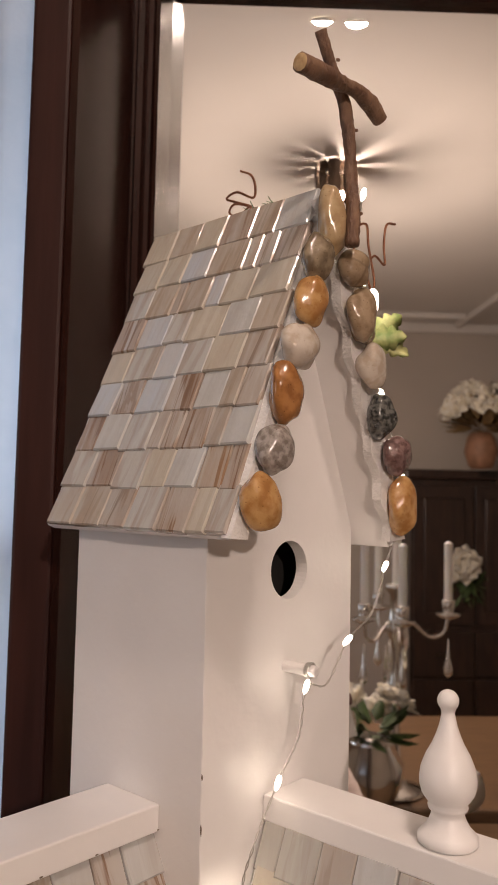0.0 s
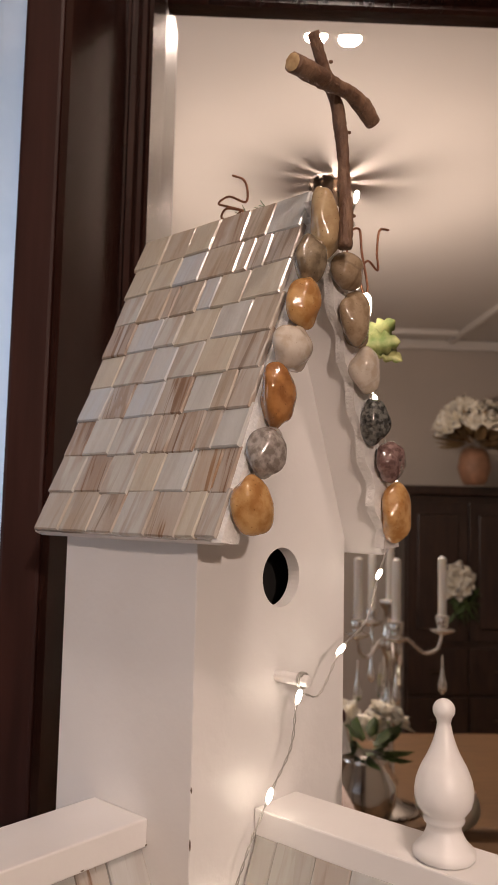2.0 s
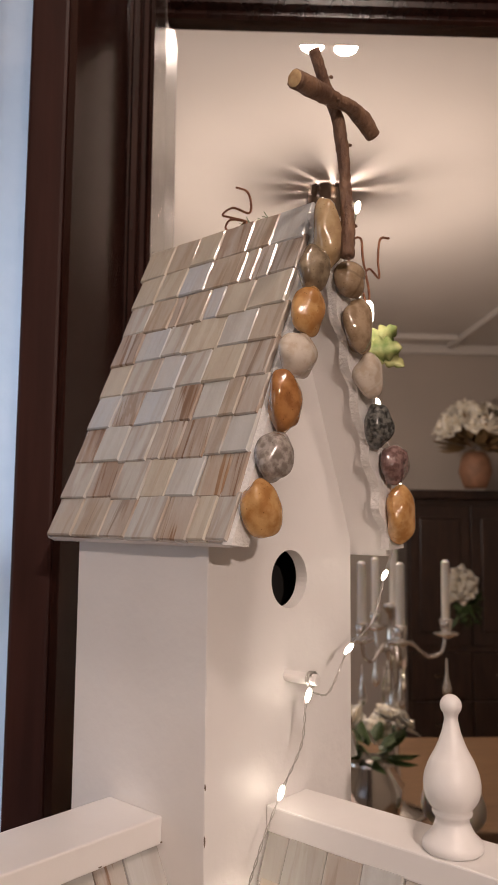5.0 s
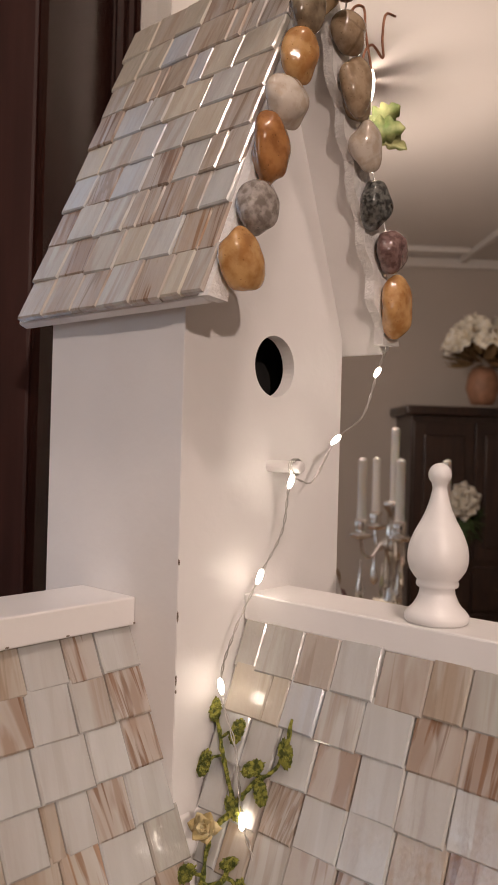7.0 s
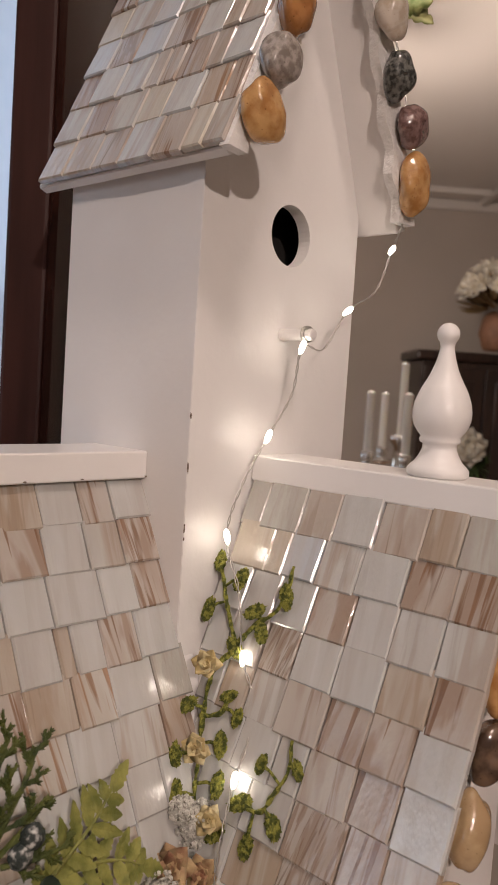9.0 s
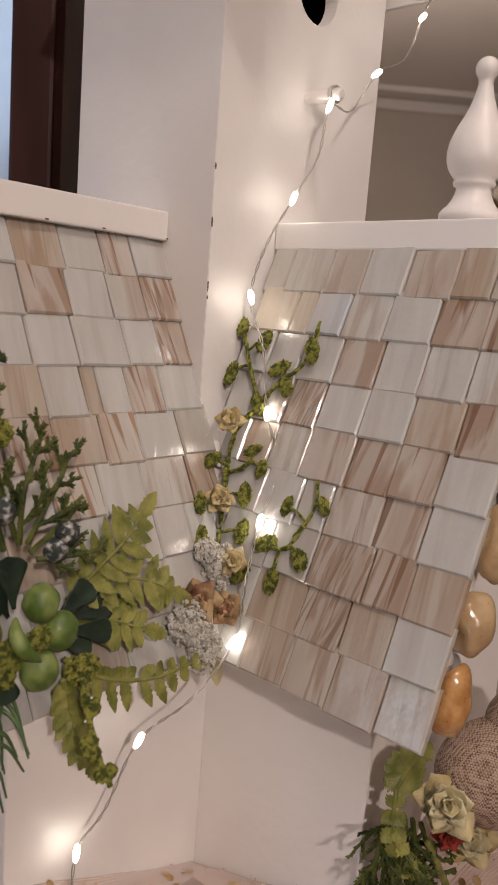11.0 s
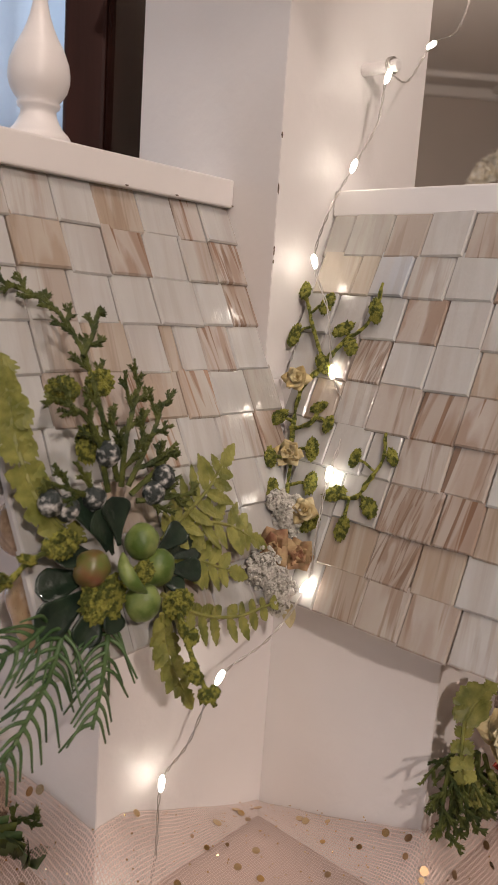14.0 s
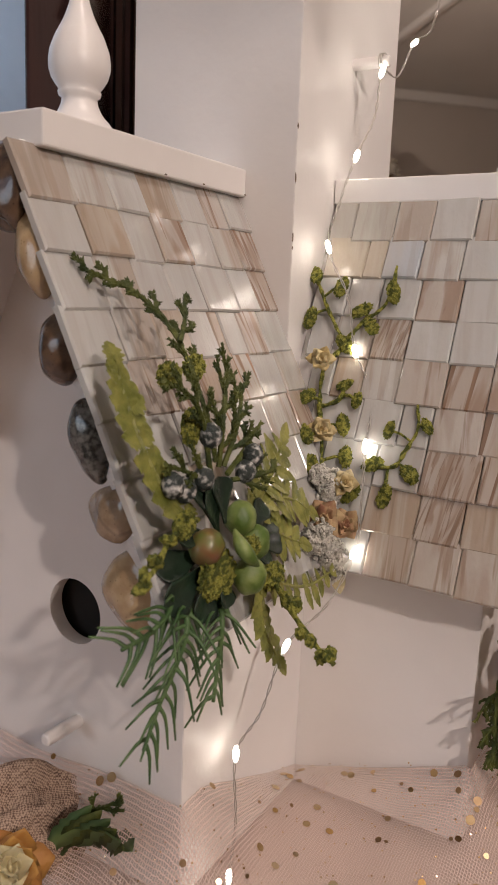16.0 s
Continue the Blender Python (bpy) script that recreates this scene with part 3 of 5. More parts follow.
# fascias with a wavy caulked edge, in a gable's plane
def fascia(slope, a0, width, v0, v1, thick, axis_out, waves, seed, lift=0.0):
    low = slope.at(0, v1).z - .002
    bm = bmesh.new()
    n = 70
    rows_ = []
    for i in range(n + 1):
        v = v0 + (v1 - v0) * i / n
        wob = 0.0019 * math.sin(waves * math.pi * 2 * i / n + seed) + 0.0012 * noise.noise(Vector((i * 0.21, seed, 0)))
        for_depth = []
        for d in (0, thick):
            for h in (lift, lift - width - wob):
                rough = 0.00025 * noise.noise(Vector((i * 0.9, d * 700, h * 900 + seed)))
                q = slope.at(a0, v, h + rough) + Vector(axis_out) * (d + rough)
                q.z = max(q.z, low + (.0006 * i / n))      # sawn off level at the eave
                for_depth.append(bm.verts.new(q))
        rows_.append(for_depth)
    for a, b in zip(rows_, rows_[1:]):
        for p, q in ((0, 1), (1, 3), (3, 2), (2, 0)):
            bm.faces.new((a[p], a[q], b[q], b[p]))
    for e in (rows_[0], rows_[-1]):
        bm.faces.new((e[0], e[1], e[3], e[2]))
    return part("fascia", bm, CAULK, house, "white caulked fascia with a wavy edge", smooth=False)


fascia(S_TL, Y0 - .0004, 0.0125, 0.004, S_TL.length + .001, 0.006, (0, -1, 0), 7, 0.3, -0.001)
fascia(S_TR, Y0 - .0004, 0.0150, 0.006, S_TR.length - .003, 0.006, (0, -1, 0), 7, 1.9, -0.001)
fascia(S_R, WR + .0004, 0.0125, -.003, .1980, 0.006, (0, -1, 0), 6, 0.9, -0.003)
fascia(S_R2, WR + .0004, 0.0125, -.003, S_R2.length, 0.006, (0, -1, 0), 6, 2.9, -0.001)
fascia(S_L, WL + .0004, 0.0125, -.003, .1980, 0.006, (-1, 0, 0), 6, 4.1, -0.003)
fascia(S_L2, WL + .0004, 0.0125, -.003, S_L2.length, 0.006, (-1, 0, 0), 6, 5.2, -0.001)


# polished pebbles glued on the gable edges: stone, place, half sizes across and along, turn
def pebble(kind, place, wide, tall, deep, turn, seed, facing="front"):
    bm = ball(bmesh.new(), (0, 0, 0), (wide, deep, tall), lumps=0.26, freq=26, level=4, seed=seed)
    m = pose(*place, 0, turn, 0) if facing == "front" else pose(*place, 0, 0, -90) @ pose(0, 0, 0, 0, turn, 0)
    return part("pebble", bm, STONES[kind], house, kind + " polished pebble", smooth=True, m=m)


PY = -0.0365
for k, (kind, x, z, w, h, turn) in enumerate((
        ("amber", -.0012, .4980, .0128, .0138, 4), ("grey", .0080, .5236, .0112, .0126, 24), ("rust", .0154, .5520, .0104, .0162, -8),
        ("cream", .0269, .5777, .0122, .0122, -30), ("amber", .0351, .6018, .0104, .0134, 12), ("olive", .0390, .6262, .0096, .0130, 12), ("honey", .0520, .6490, .0092, .0205, -6),
        ("amber", .1270, .4970, .0118, .0165, -8), ("plum", .1207, .5263, .0122, .0124, 20), ("black", .1033, .5485, .0098, .0130, -4),
        ("cream", .0945, .5755, .0116, .0138, -10), ("tan", .0817, .6030, .0110, .0158, -12), ("tan", .0745, .6287, .0118, .0100, 0))):
    pebble(kind, (x, PY, z), w, h, .0078, turn, k * 1.37)
for k, (kind, x, z, w, h, turn) in enumerate((
        ("amber", .0215, .268, .010, .014, 12), ("brown", .0130, .2420, .012, .014, 10), ("honey", .0015, .2150, .010, .0165, 14), ("honey", -.0115, .186, .011, .014, 10), ("amber", -.0215, .158, .010, .015, 14),
        ("tan", .0330, .296, .010, .013, 10))):
    pebble(kind, (x + .014, -.1515, z - .002), w * .85, h * .92, .0075, turn, 20 + k * 1.7)
    pebble(("grey", "amber", "tan", "plum", "cream", "rust")[k], (2 * MIDX - x - .010, -.1515, z - .002), w, h, .0075, -turn, 40 + k * 1.3)
for k, (kind, y, z, w, h, turn) in enumerate((
        ("brown", .0430, .3120, .0125, .0165, -8), ("honey", .0265, .2860, .0095, .0165, -14), ("brown", .0150, .2520, .0110, .0130, -10), ("black", .0014, .2185, .0095, .0165, -12),
        ("tan", -.0105, .1905, .0125, .0115, 0), ("honey", -.0185, .1600, .0155, .0170, -14))):
    pebble(kind, (-.1505 - .05 * (z - .24), y + .001, z), w, h, .0072, turn, 60 + k * 1.9, "left")
    pebble(("honey", "amber", "cream", "rust", "grey", "tan")[k], (-.1535 - .05 * (z - .24), 2 * MIDY - y, z), w, h, .0072, -turn, 80 + k * 1.1, "left")

# paint chips along the tower's corner, and a nail hole
CHIP = mat("bare_chip", (0.10, 0.07, 0.05), 0.9, vary=(0.25, 0.20, 0.16), scale=900)
for k, (z, h) in enumerate(((.361, .0020), (.336, .0030), (.306, .0026), (.3005, .0010))):
    bm = ball(bmesh.new(), (.0002, .0002, z), (.00045, .00045, h), lumps=.6, freq=120, level=2, seed=k * 3.1)
    part("paint_chip", bm, CHIP, house, "chip of bare wood at the corner")
for k, (x, y) in enumerate(((-.0010, MIDY - .0238), (-.0400, MIDY - .0238), (-.071, MIDY - .0238))):
    bm = ball(bmesh.new(), (x, y, TOP), (.0010 if k else .0008, .0004, .0004), lumps=.5, freq=120, level=2, seed=k * 5.1)
    part("paint_chip", bm, CHIP, house, "chip of bare wood at the edge")

# twig cross on the gable's peak
bm = bmesh.new()
up = spline([(.0557, -.0475, .6345), (.0580, -.0460, .6560), (.0597, -.0435, .6757), (.0566, -.0435, .6973), (.0512, -.0435, .7131), (.0390, -.0435, .7289), (.0300, -.0435, .7428)], 8)
tube(bm, up, lambda t: .0037 - .0004 * t + .0003 * math.sin(t * 13), 12, .20)
cross_up = part("twig_cross", bm, BARK, house, "cross of two brown bark twigs", smooth=True)
bm = bmesh.new()
arm = spline([(.0041, -.051, .7113), (.0211, -.051, .7133), (.0362, -.051, .7146), (.0522, -.051, .7170), (.0662, -.051, .7150), (.0761, -.051, .7100)], 8)
tube(bm, arm, lambda t: .0047 - .0006 * t + .0006 * math.sin(t * 9), 12, .18)
part("twig_arm", bm, BARK, cross_up, smooth=True)
bm = bmesh.new()
ball(bm, (.0038, -.051, .7113), (.0006, .0044, .0044), (0, -8, 0), level=2)
part("cut_end", bm, CUTWOOD, cross_up, "pale sawn twig end")
for k in range(5):
    i = (6, 15, 24, 31, 40)[k]
    bm = bmesh.new()
    q = (arm if k % 2 else up)[i]
    ball(bm, q + Vector((.002, -.0035, .0015 * (-1) ** k)), (.0014, .0012, .0011), level=1)
    part("twig_bud", bm, BARK, cross_up, smooth=True)

# ---- tiles of the roofs ----
TILE_MESH = {}


def tile_mesh(w, h, kind):
    key = (round(w, 4), round(h, 4), kind)
    if key not in TILE_MESH:
        bm = bmesh.new()
        t, c = 0.0034, 0.0008
        lo = [bm.verts.new(p) for p in ((-w / 2, 0, 0), (w / 2, 0, 0), (w / 2, h, 0), (-w / 2, h, 0))]
        mi = [bm.verts.new((v.co.x, v.co.y, t - c)) for v in lo]
        hi = [bm.verts.new((v.co.x - math.copysign(c, v.co.x), v.co.y + (c if v.co.y < h / 2 else -c), t)) for v in lo]
        for a, b in ((lo, mi), (mi, hi)):
            for k in range(4):
                q = (k + 1) % 4
                bm.faces.new((a[k], a[q], b[q], b[k]))
        bm.faces.new(hi)
        bm.faces.new(lo)
        TILE_MESH[key] = finish(bm, "roof_tile", OPAL[kind])
    return TILE_MESH[key]


def lay(slope, parent, rows_, seed, pitch=0.0222):
    """Lays courses of glass tiles. A course is a start and then each tile's far edge in millimetres along the ridge, with the letter of its glass."""
    rng = random.Random(seed)
    for r, course in enumerate(rows_):
        words = course.split()
        edge = float(words[0]) / 1000
        for word in words[1:]:
            far, kind = float(word[:-1]) / 1000, word[-1]
            u, w = min(edge, far), abs(far - edge)
            edge = far
            ob = new("roof_tile", tile_mesh(w - 0.0004, pitch + 0.0022, kind))
            ob.parent = parent
            tilt = Matrix.Rotation(radians(2.6 + rng.uniform(-1.2, 1.2)), 4, "X") @ Matrix.Rotation(radians(rng.uniform(-1.6, 1.6)), 4, "Y")
            spin = Matrix.Rotation(radians(rng.uniform(-1.0, 1.0)), 4, "Z")
            # the parent's own matrix is that of the slope
            ob.matrix_basis = Matrix.Translation((u + w / 2, r * pitch - .0014 + rng.uniform(-.0008, .0008), -.0036 + rng.uniform(0, .0007))) @ spin @ tilt


# glass: w milk white, a bluish white, c cream, g grey, v white with a tan band, t tan, s fine streaks, b brown streaks, o orange streaks, k knotted brown
lay(S_TL, roof_tl, ("119 94c 71t 49c 24b 5t -20w", "117 94c 72c 50a 21t 11o -1s -21s", "116 94v 72t 64b 42t 30a 7c -21c", "115 92b 68a 50v 21c -3w -23t",
                    "115 93c 65v 46a 24v -1c -23s", "114 92a 71k 46a 23b 3w -9t -25s", "114 96b 73w 49v 38s 26b 5b -7v -26w", "114 91v 67b 44v 24c 2w -16o -27b",
                    "114 91t 66t 44s 19v -2b -15c -29v"), 3, 0.0230)
lay(S_R, roof_r, ("2 16g 40g 61v 84w 108s 126t 151g", "4 28c 39c 59a 81v 105w 128b 151b", "2 22w 41w 62w 84b 106w 128v 151v", "4 20w 42v 61k 84w 107w 130t 151b", "10 24w 41t 61v 85s 107b 128b 151w",
                  "16 44w 66w 82w 107s 128b 151w", "28 58w 82w 110k 129b 151t", "38 57w 84t 106k 127t 151w", "46 62w 86s 108s 131s 152v"), 8)
lay(S_L, roof_l, ("0 23w 41b 63w 88t 110w 133v 160v", "0 22b 42v 65w 88b 109w 135t 160w", "0 19b 39w 67w 90w 112w 135v 161w", "0 24w 44b 60w 68t 88w 111t 135v 162w", "-2 19g 44w 64o 88t 112b 135b 161w",
                  "2 20b 48v 71w 95o 118w 140w 160w", "10 27w 46w 70w 95w 118t 140w 160w", "18 46w 70v 93w 115w 138w 160w", "28 52w 76w 100v 122w 141w 160w"), 15)

# ---- leaves, sprigs and petals ----
def blade(bm, base, way, face, length, width, teeth=0, curl=0.0, fold=0.25, tip=0.8, n=10, droop=0.0):
    """A leaf with a midrib fold: teeth lobes along its edge, a curl along its length, and a little thickness."""
    w = Vector(way).normalized()
    f = Vector(face)
    f = (f - w * f.dot(w)).normalized()
    s = w.cross(f)
    rows_ = []
    for i in range(n + 1):
        t = i / n
        k = math.sin(math.pi * min(1, t ** tip * .97 + .02)) ** .8
        if teeth:
            k *= .72 + .40 * abs(math.sin(t * teeth * math.pi))
        p = Vector(base) + w * (length * t) + f * (curl * length * (t * t)) - Vector((0, 0, droop * length * t * t))
        h = width * k
        rows_.append([p + s * h + f * (fold * h), p + f * .0001, p - s * h + f * (fold * h), p - f * .0006])
    vs = [[bm.verts.new(q) for q in r] for r in rows_]
    for a, b in zip(vs, vs[1:]):
        for p, q in ((0, 1), (1, 2), (2, 3), (3, 0)):
            bm.faces.new((a[p], a[q], b[q], b[p]))
    bm.faces.new(vs[0])
    bm.faces.new(vs[-1])


def cone_bit(bm, p, d, length, r):
    d = d.normalized()
    s = d.orthogonal().normalized()
    u = d.cross(s)
    ring = [bm.verts.new(p + (s * math.cos(a) + u * math.sin(a)) * r + d * length * .35) for a in (0, 2.1, 4.2)]
    a, b = bm.verts.new(p), bm.verts.new(p + d * length)
    for k in range(3):
        q = (k + 1) % 3
        bm.faces.new((a, ring[q], ring[k]))
        bm.faces.new((b, ring[k], ring[q]))


def scaly(bm, path, rng, r=.0011):
    """A cedar shoot clothed in small scale leaves."""
    tube(bm, path, lambda t: r * (1 - .5 * t), 5)
    total = sum((b - a).length for a, b in zip(path, path[1:]))
    n = max(3, int(total / .0012))
    for i in range(n):
        t = i / n * (len(path) - 1)
        j = int(t)
        p = path[j].lerp(path[j + 1], t - j)
        d = (path[j + 1] - path[j]).normalized()
        for k in range(3):
            o = Vector((rng.gauss(0, 1), rng.gauss(0, 1), rng.gauss(0, 1)))
            o = (o - d * o.dot(d)).normalized()
            cone_bit(bm, p, d * .9 + o * .65, .0023, .00065)


def cedar(points, rng, out, every=.011, reach=.017, r=.0015, start=.0):
    """A cedar sprig: a stem with side shoots in one plane, and shoots on those."""
    bm = bmesh.new()
    path = spline(points, 8)
    scaly(bm, path, rng, r)
    total = sum((b - a).length for a, b in zip(path, path[1:]))
    n = int(total / every)
    for i in range(1, n + 1):
        t = i / (n + .4) * (len(path) - 1)
        j = int(t)
        p, d = path[j], (path[min(j + 1, len(path) - 1)] - path[j - 1 if j else 0]).normalized()
        side = d.cross(Vector(out)).normalized() * (1 if i % 2 else -1)
        ln = reach * (1.15 - .6 * i / n) * rng.uniform(.75, 1.2)
        w = (d * .75 + side * .75 + Vector(out) * rng.uniform(-.15, .3)).normalized()
        e = p + w * ln + d * ln * .25
        sub = spline([p, p + w * ln * .5, e], 5)
        scaly(bm, sub, rng, r * .75)
        for q in (3, 6):
            s2 = sub[q]
            w2 = (w * .8 + d.cross(Vector(out)).normalized() * (.7 if q == 3 else -.7)).normalized()
            scaly(bm, [s2, s2 + w2 * ln * .22, s2 + w2 * ln * .42], rng, r * .6)
    return bm


def frond(points, rng, out, half, pairs, width, teeth=5, drooping=0.0):
    """A fern frond: stem with pairs of toothed leaflets."""
    bm = bmesh.new()
    path = spline(points, 10)
    tube(bm, path, lambda t: .0011 * (1 - .5 * t), 6)
    for i in range(pairs):
        t = (i + .6) / pairs * (len(path) - 2)
        j = int(t)
        p, d = path[j], (path[j + 1] - path[j]).normalized()
        ln = half * math.sin(math.pi * (.22 + .70 * i / pairs)) * rng.uniform(.85, 1.1)
        for sg in (1, -1):
            side = d.cross(Vector(out)).normalized() * sg
            blade(bm, p, side * .85 + d * .5 + Vector((0, 0, -drooping)), Vector(out) + side * rng.uniform(-.3, .3), ln, width, teeth, rng.uniform(-.1, .15), .2, .75, 12)
    blade(bm, path[-1] - (path[-1] - path[-3]) * .3, path[-1] - path[-3], out, half * .9, width * 1.2, teeth, 0, .2, .75, 12)
    return bm


def paddle_leaf(bm, base, tip, face, half, curl):
    """A spoon-shaped leaf with a sunk midrib and side veins, rounded at its far end."""
    p0, w = Vector(base), Vector(tip) - Vector(base)
    length = w.length
    w.normalize()
    f = (face - w * face.dot(w)).normalized()
    s = w.cross(f)
    n, m = 18, 8
    grid = []
    for i in range(n + 1):
        t = i / n
        k = half * (.10 + .90 * min(1, t * 1.25) ** 1.5) * math.sqrt(max(0.0, 1 - max(0, (t - .55) / .45) ** 2.6))
        row = []
        for j in range(m + 1):
            a = j / m * 2 - 1
            vein = .00035 * abs(math.sin((t * 5 - abs(a) * 1.1) * math.pi)) * (1 - abs(a))
            rise = .30 * half * abs(a) ** 1.3 * (k / half) + vein + curl * length * t * t
            row.append(p0 + w * (length * t) + s * (k * a) + f * rise)
        grid.append(([bm.verts.new(q) for q in row], [bm.verts.new(q - f * .0006) for q in row]))
    for A, B in zip(grid, grid[1:]):
        for j in range(m):
            bm.faces.new((A[0][j], A[0][j + 1], B[0][j + 1], B[0][j]))
            bm.faces.new((A[1][j], B[1][j], B[1][j + 1], A[1][j + 1]))
        for j in (0, m):
            bm.faces.new((A[0][j], B[0][j], B[1][j], A[1][j]))
    for e in (grid[0], grid[-1]):
        for j in range(m):
            bm.faces.new((e[0][j], e[0][j + 1], e[1][j + 1], e[1][j]))


def needles(points, rng, length, every=.0030):
    bm = bmesh.new()
    path = spline(points, 12)
    tube(bm, path, lambda t: .0012 * (1 - .4 * t), 6)
    total = sum((b - a).length for a, b in zip(path, path[1:]))
    n = int(total / every)
    for i in range(n):
        t = i / n * (len(path) - 1)
        j = int(t)
        p = path[j].lerp(path[j + 1], t - j)
        d = (path[j + 1] - path[j]).normalized()
        o = d.cross(Vector((-.25, -1, .1))).normalized() * (1 if i % 2 else -1) + Vector((rng.gauss(0, .2), rng.gauss(0, .45), rng.gauss(0, .2)))
        o = (o - d * o.dot(d)).normalized()
        ln = length * rng.uniform(.8, 1.15) * (1 - .25 * i / n)
        a, b, c = p, p + (d * .55 + o * .80) * ln * .5, p + (d * 1.0 + o * .88) * ln + Vector((0, 0, -.06 * ln))
        tube(bm, spline([a, b, c], 3), lambda q: .00095 * (1 - .6 * q), 5)
    return bm


def rosette(bm, place, face, r, rng, rings=((6, 70, 1.0), (5, 45, .8), (4, 20, .55))):
    """A flower of cupped, curled petals that looks along face."""
    q = Vector(face).to_track_quat("Z", "Y").to_matrix()
    for k, (n, tilt, size) in enumerate(rings):
        for i in range(n):
            a = 2 * math.pi * i / n + k * .6 + rng.uniform(-.2, .2)
            tl = radians(tilt + rng.uniform(-10, 10))
            way = Vector((math.cos(a) * math.sin(tl), math.sin(a) * math.sin(tl), math.cos(tl)))
            fc = Vector((-math.cos(a) * math.cos(tl), -math.sin(a) * math.cos(tl), math.sin(tl)))
            blade(bm, Vector(place), q @ way, q @ fc, r * size * rng.uniform(.85, 1.1), r * size * .52, 2 if rng.random() < .5 else 0, rng.uniform(-.25, .25), .3, .62, 8)


def rose(parent, name, place, face, r, rng, rings, material, label):
    """A flower of single petals round a small heart."""
    bm = bmesh.new()
    ball(bm, place, (r * .22, r * .22, r * .22), lumps=.3, freq=90, level=2, seed=r * 900)
    heart = part(name, bm, material, parent, label, smooth=True)
    q = Vector(face).to_track_quat("Z", "Y").to_matrix()
    for k, (n, tilt, size) in enumerate(rings):
        for i in range(n):
            a = 2 * math.pi * i / n + k * .6 + rng.uniform(-.2, .2)
            tl = radians(tilt + rng.uniform(-10, 10))
            way = Vector((math.cos(a) * math.sin(tl), math.sin(a) * math.sin(tl), math.cos(tl)))
            fc = Vector((-math.cos(a) * math.cos(tl), -math.sin(a) * math.cos(tl), math.sin(tl)))
            bm = bmesh.new()
            blade(bm, Vector(place), q @ way, q @ fc, r * size * rng.uniform(.85, 1.1), r * size * .52, 2 if rng.random() < .5 else 0, rng.uniform(-.25, .25), .3, .62, 8)
            part("petal", bm, material, heart, smooth=True)
    return heart


def lump(bm, place, radii, rng, rough=.3, level=3):
    ball(bm, place, radii, (rng.uniform(0, 360), rng.uniform(0, 360), 0) if level < 4 else (0, 0, 0), rough, 150, level, rng.uniform(0, 50))


# ---- the dining room that the mirror shows ----
def spot_light(x, y):
    ob = thing("recessed_downlight", "small round recessed ceiling spotlight, lit", "ceiling light", pose(x, y, rz1), group="ceiling spotlights")
    bm = lathe([(-.006, .028), (-.008, .034), (-.001, .037)], 24, False)
    part("trim_ring", bm, SATIN, ob)
    bm = lathe([(-.0045, .0275), (-.004, .001)], 24)
    part("lens", bm, SPOT_GLOW, ob, "glowing lens")
    return ob


SPOT_GLOW = glow("spot_glow", (1.0, 0.90, 0.76), 14.0)
for x, y in ((0.215, -0.285), (0.305, -0.29)):
    spot_light(x, y)
    lamp("downlight", "AREA", (x, y, rz1 - .015), 4.2, WARM, 0.055, (x, y, 0))

# ceiling fixture: canopy, with a long stem, pan and slats added to shape its light
fx = behind(0.30, 2.85, rz1)
fixture = thing("ceiling_lamp", "bronze ceiling lamp with added slats and long stem, lit", "ceiling lamp", pose(fx.x, fx.y, rz1), group="")
BRONZE = mat("bronze", (0.10, 0.07, 0.05), 0.35, metal=0.8)
part("canopy", lathe([(-.001, .05), (-.012, .045), (-.020, .012), (-.18, .010), (-.69, .010), (-.71, .03), (-.72, .02)], 32), BRONZE, fixture, smooth=True)
# pan added under the small glow to hide it from below
part("drip_pan", lathe([(-.168, .011), (-.166, .085), (-.170, .098), (-.176, .094), (-.190, .011)], 36), BRONZE, fixture, smooth=True)
# slats added round the glow so that it throws streaks on the ceiling
for k in range(9):
    a0, a1 = 2 * math.pi * k / 9 + .1, 2 * math.pi * (k + .62 + .12 * (k % 3)) / 9 + .1
    bm = bmesh.new()
    q = [[bm.verts.new((r * math.cos(a0 + (a1 - a0) * i / 5), r * math.sin(a0 + (a1 - a0) * i / 5), z)) for i in range(6)] for r, z in ((.074, -.165), (.074, -.004), (.077, -.004), (.077, -.165))]
    for j in range(4):
        for i in range(5):
            bm.faces.new((q[j][i], q[j][i + 1], q[(j + 1) % 4][i + 1], q[(j + 1) % 4][i]))
    part("slat", bm, BRONZE, fixture)
lamp("ceiling_lamp_glow", "POINT", (fx.x + .03, fx.y, rz1 - .115), 4.6, WARM, 0.014)
part("socket", lathe([(-.7195, .010), (-.722, .034), (-.726, .034), (-.730, .010)], 24), BRONZE, fixture)
# main light hung low under the added stem, for an evenly lit ceiling
lamp("ceiling_lamp_light", "POINT", (fx.x, fx.y, rz1 - .80), 48.0, WARM, 0.025)

# dark cabinet against the far wall
cx, cy, _ = behind(1.62, 4.95, 0)
cabinet = thing("cabinet", "tall dark wooden cabinet with raised panel doors", "cabinet", pose(cx, ry0 + .02, 0))
part("body", boxed(-.58, .62, .0, .42, .06, 1.64, .006), EBONY, cabinet)
part("plinth", boxed(-.56, .60, .02, .40, .0, .06), EBONY, cabinet)
part("crown", boxed(-.63, .67, -.0, .47, 1.64, 1.70, .015, 3), EBONY, cabinet)
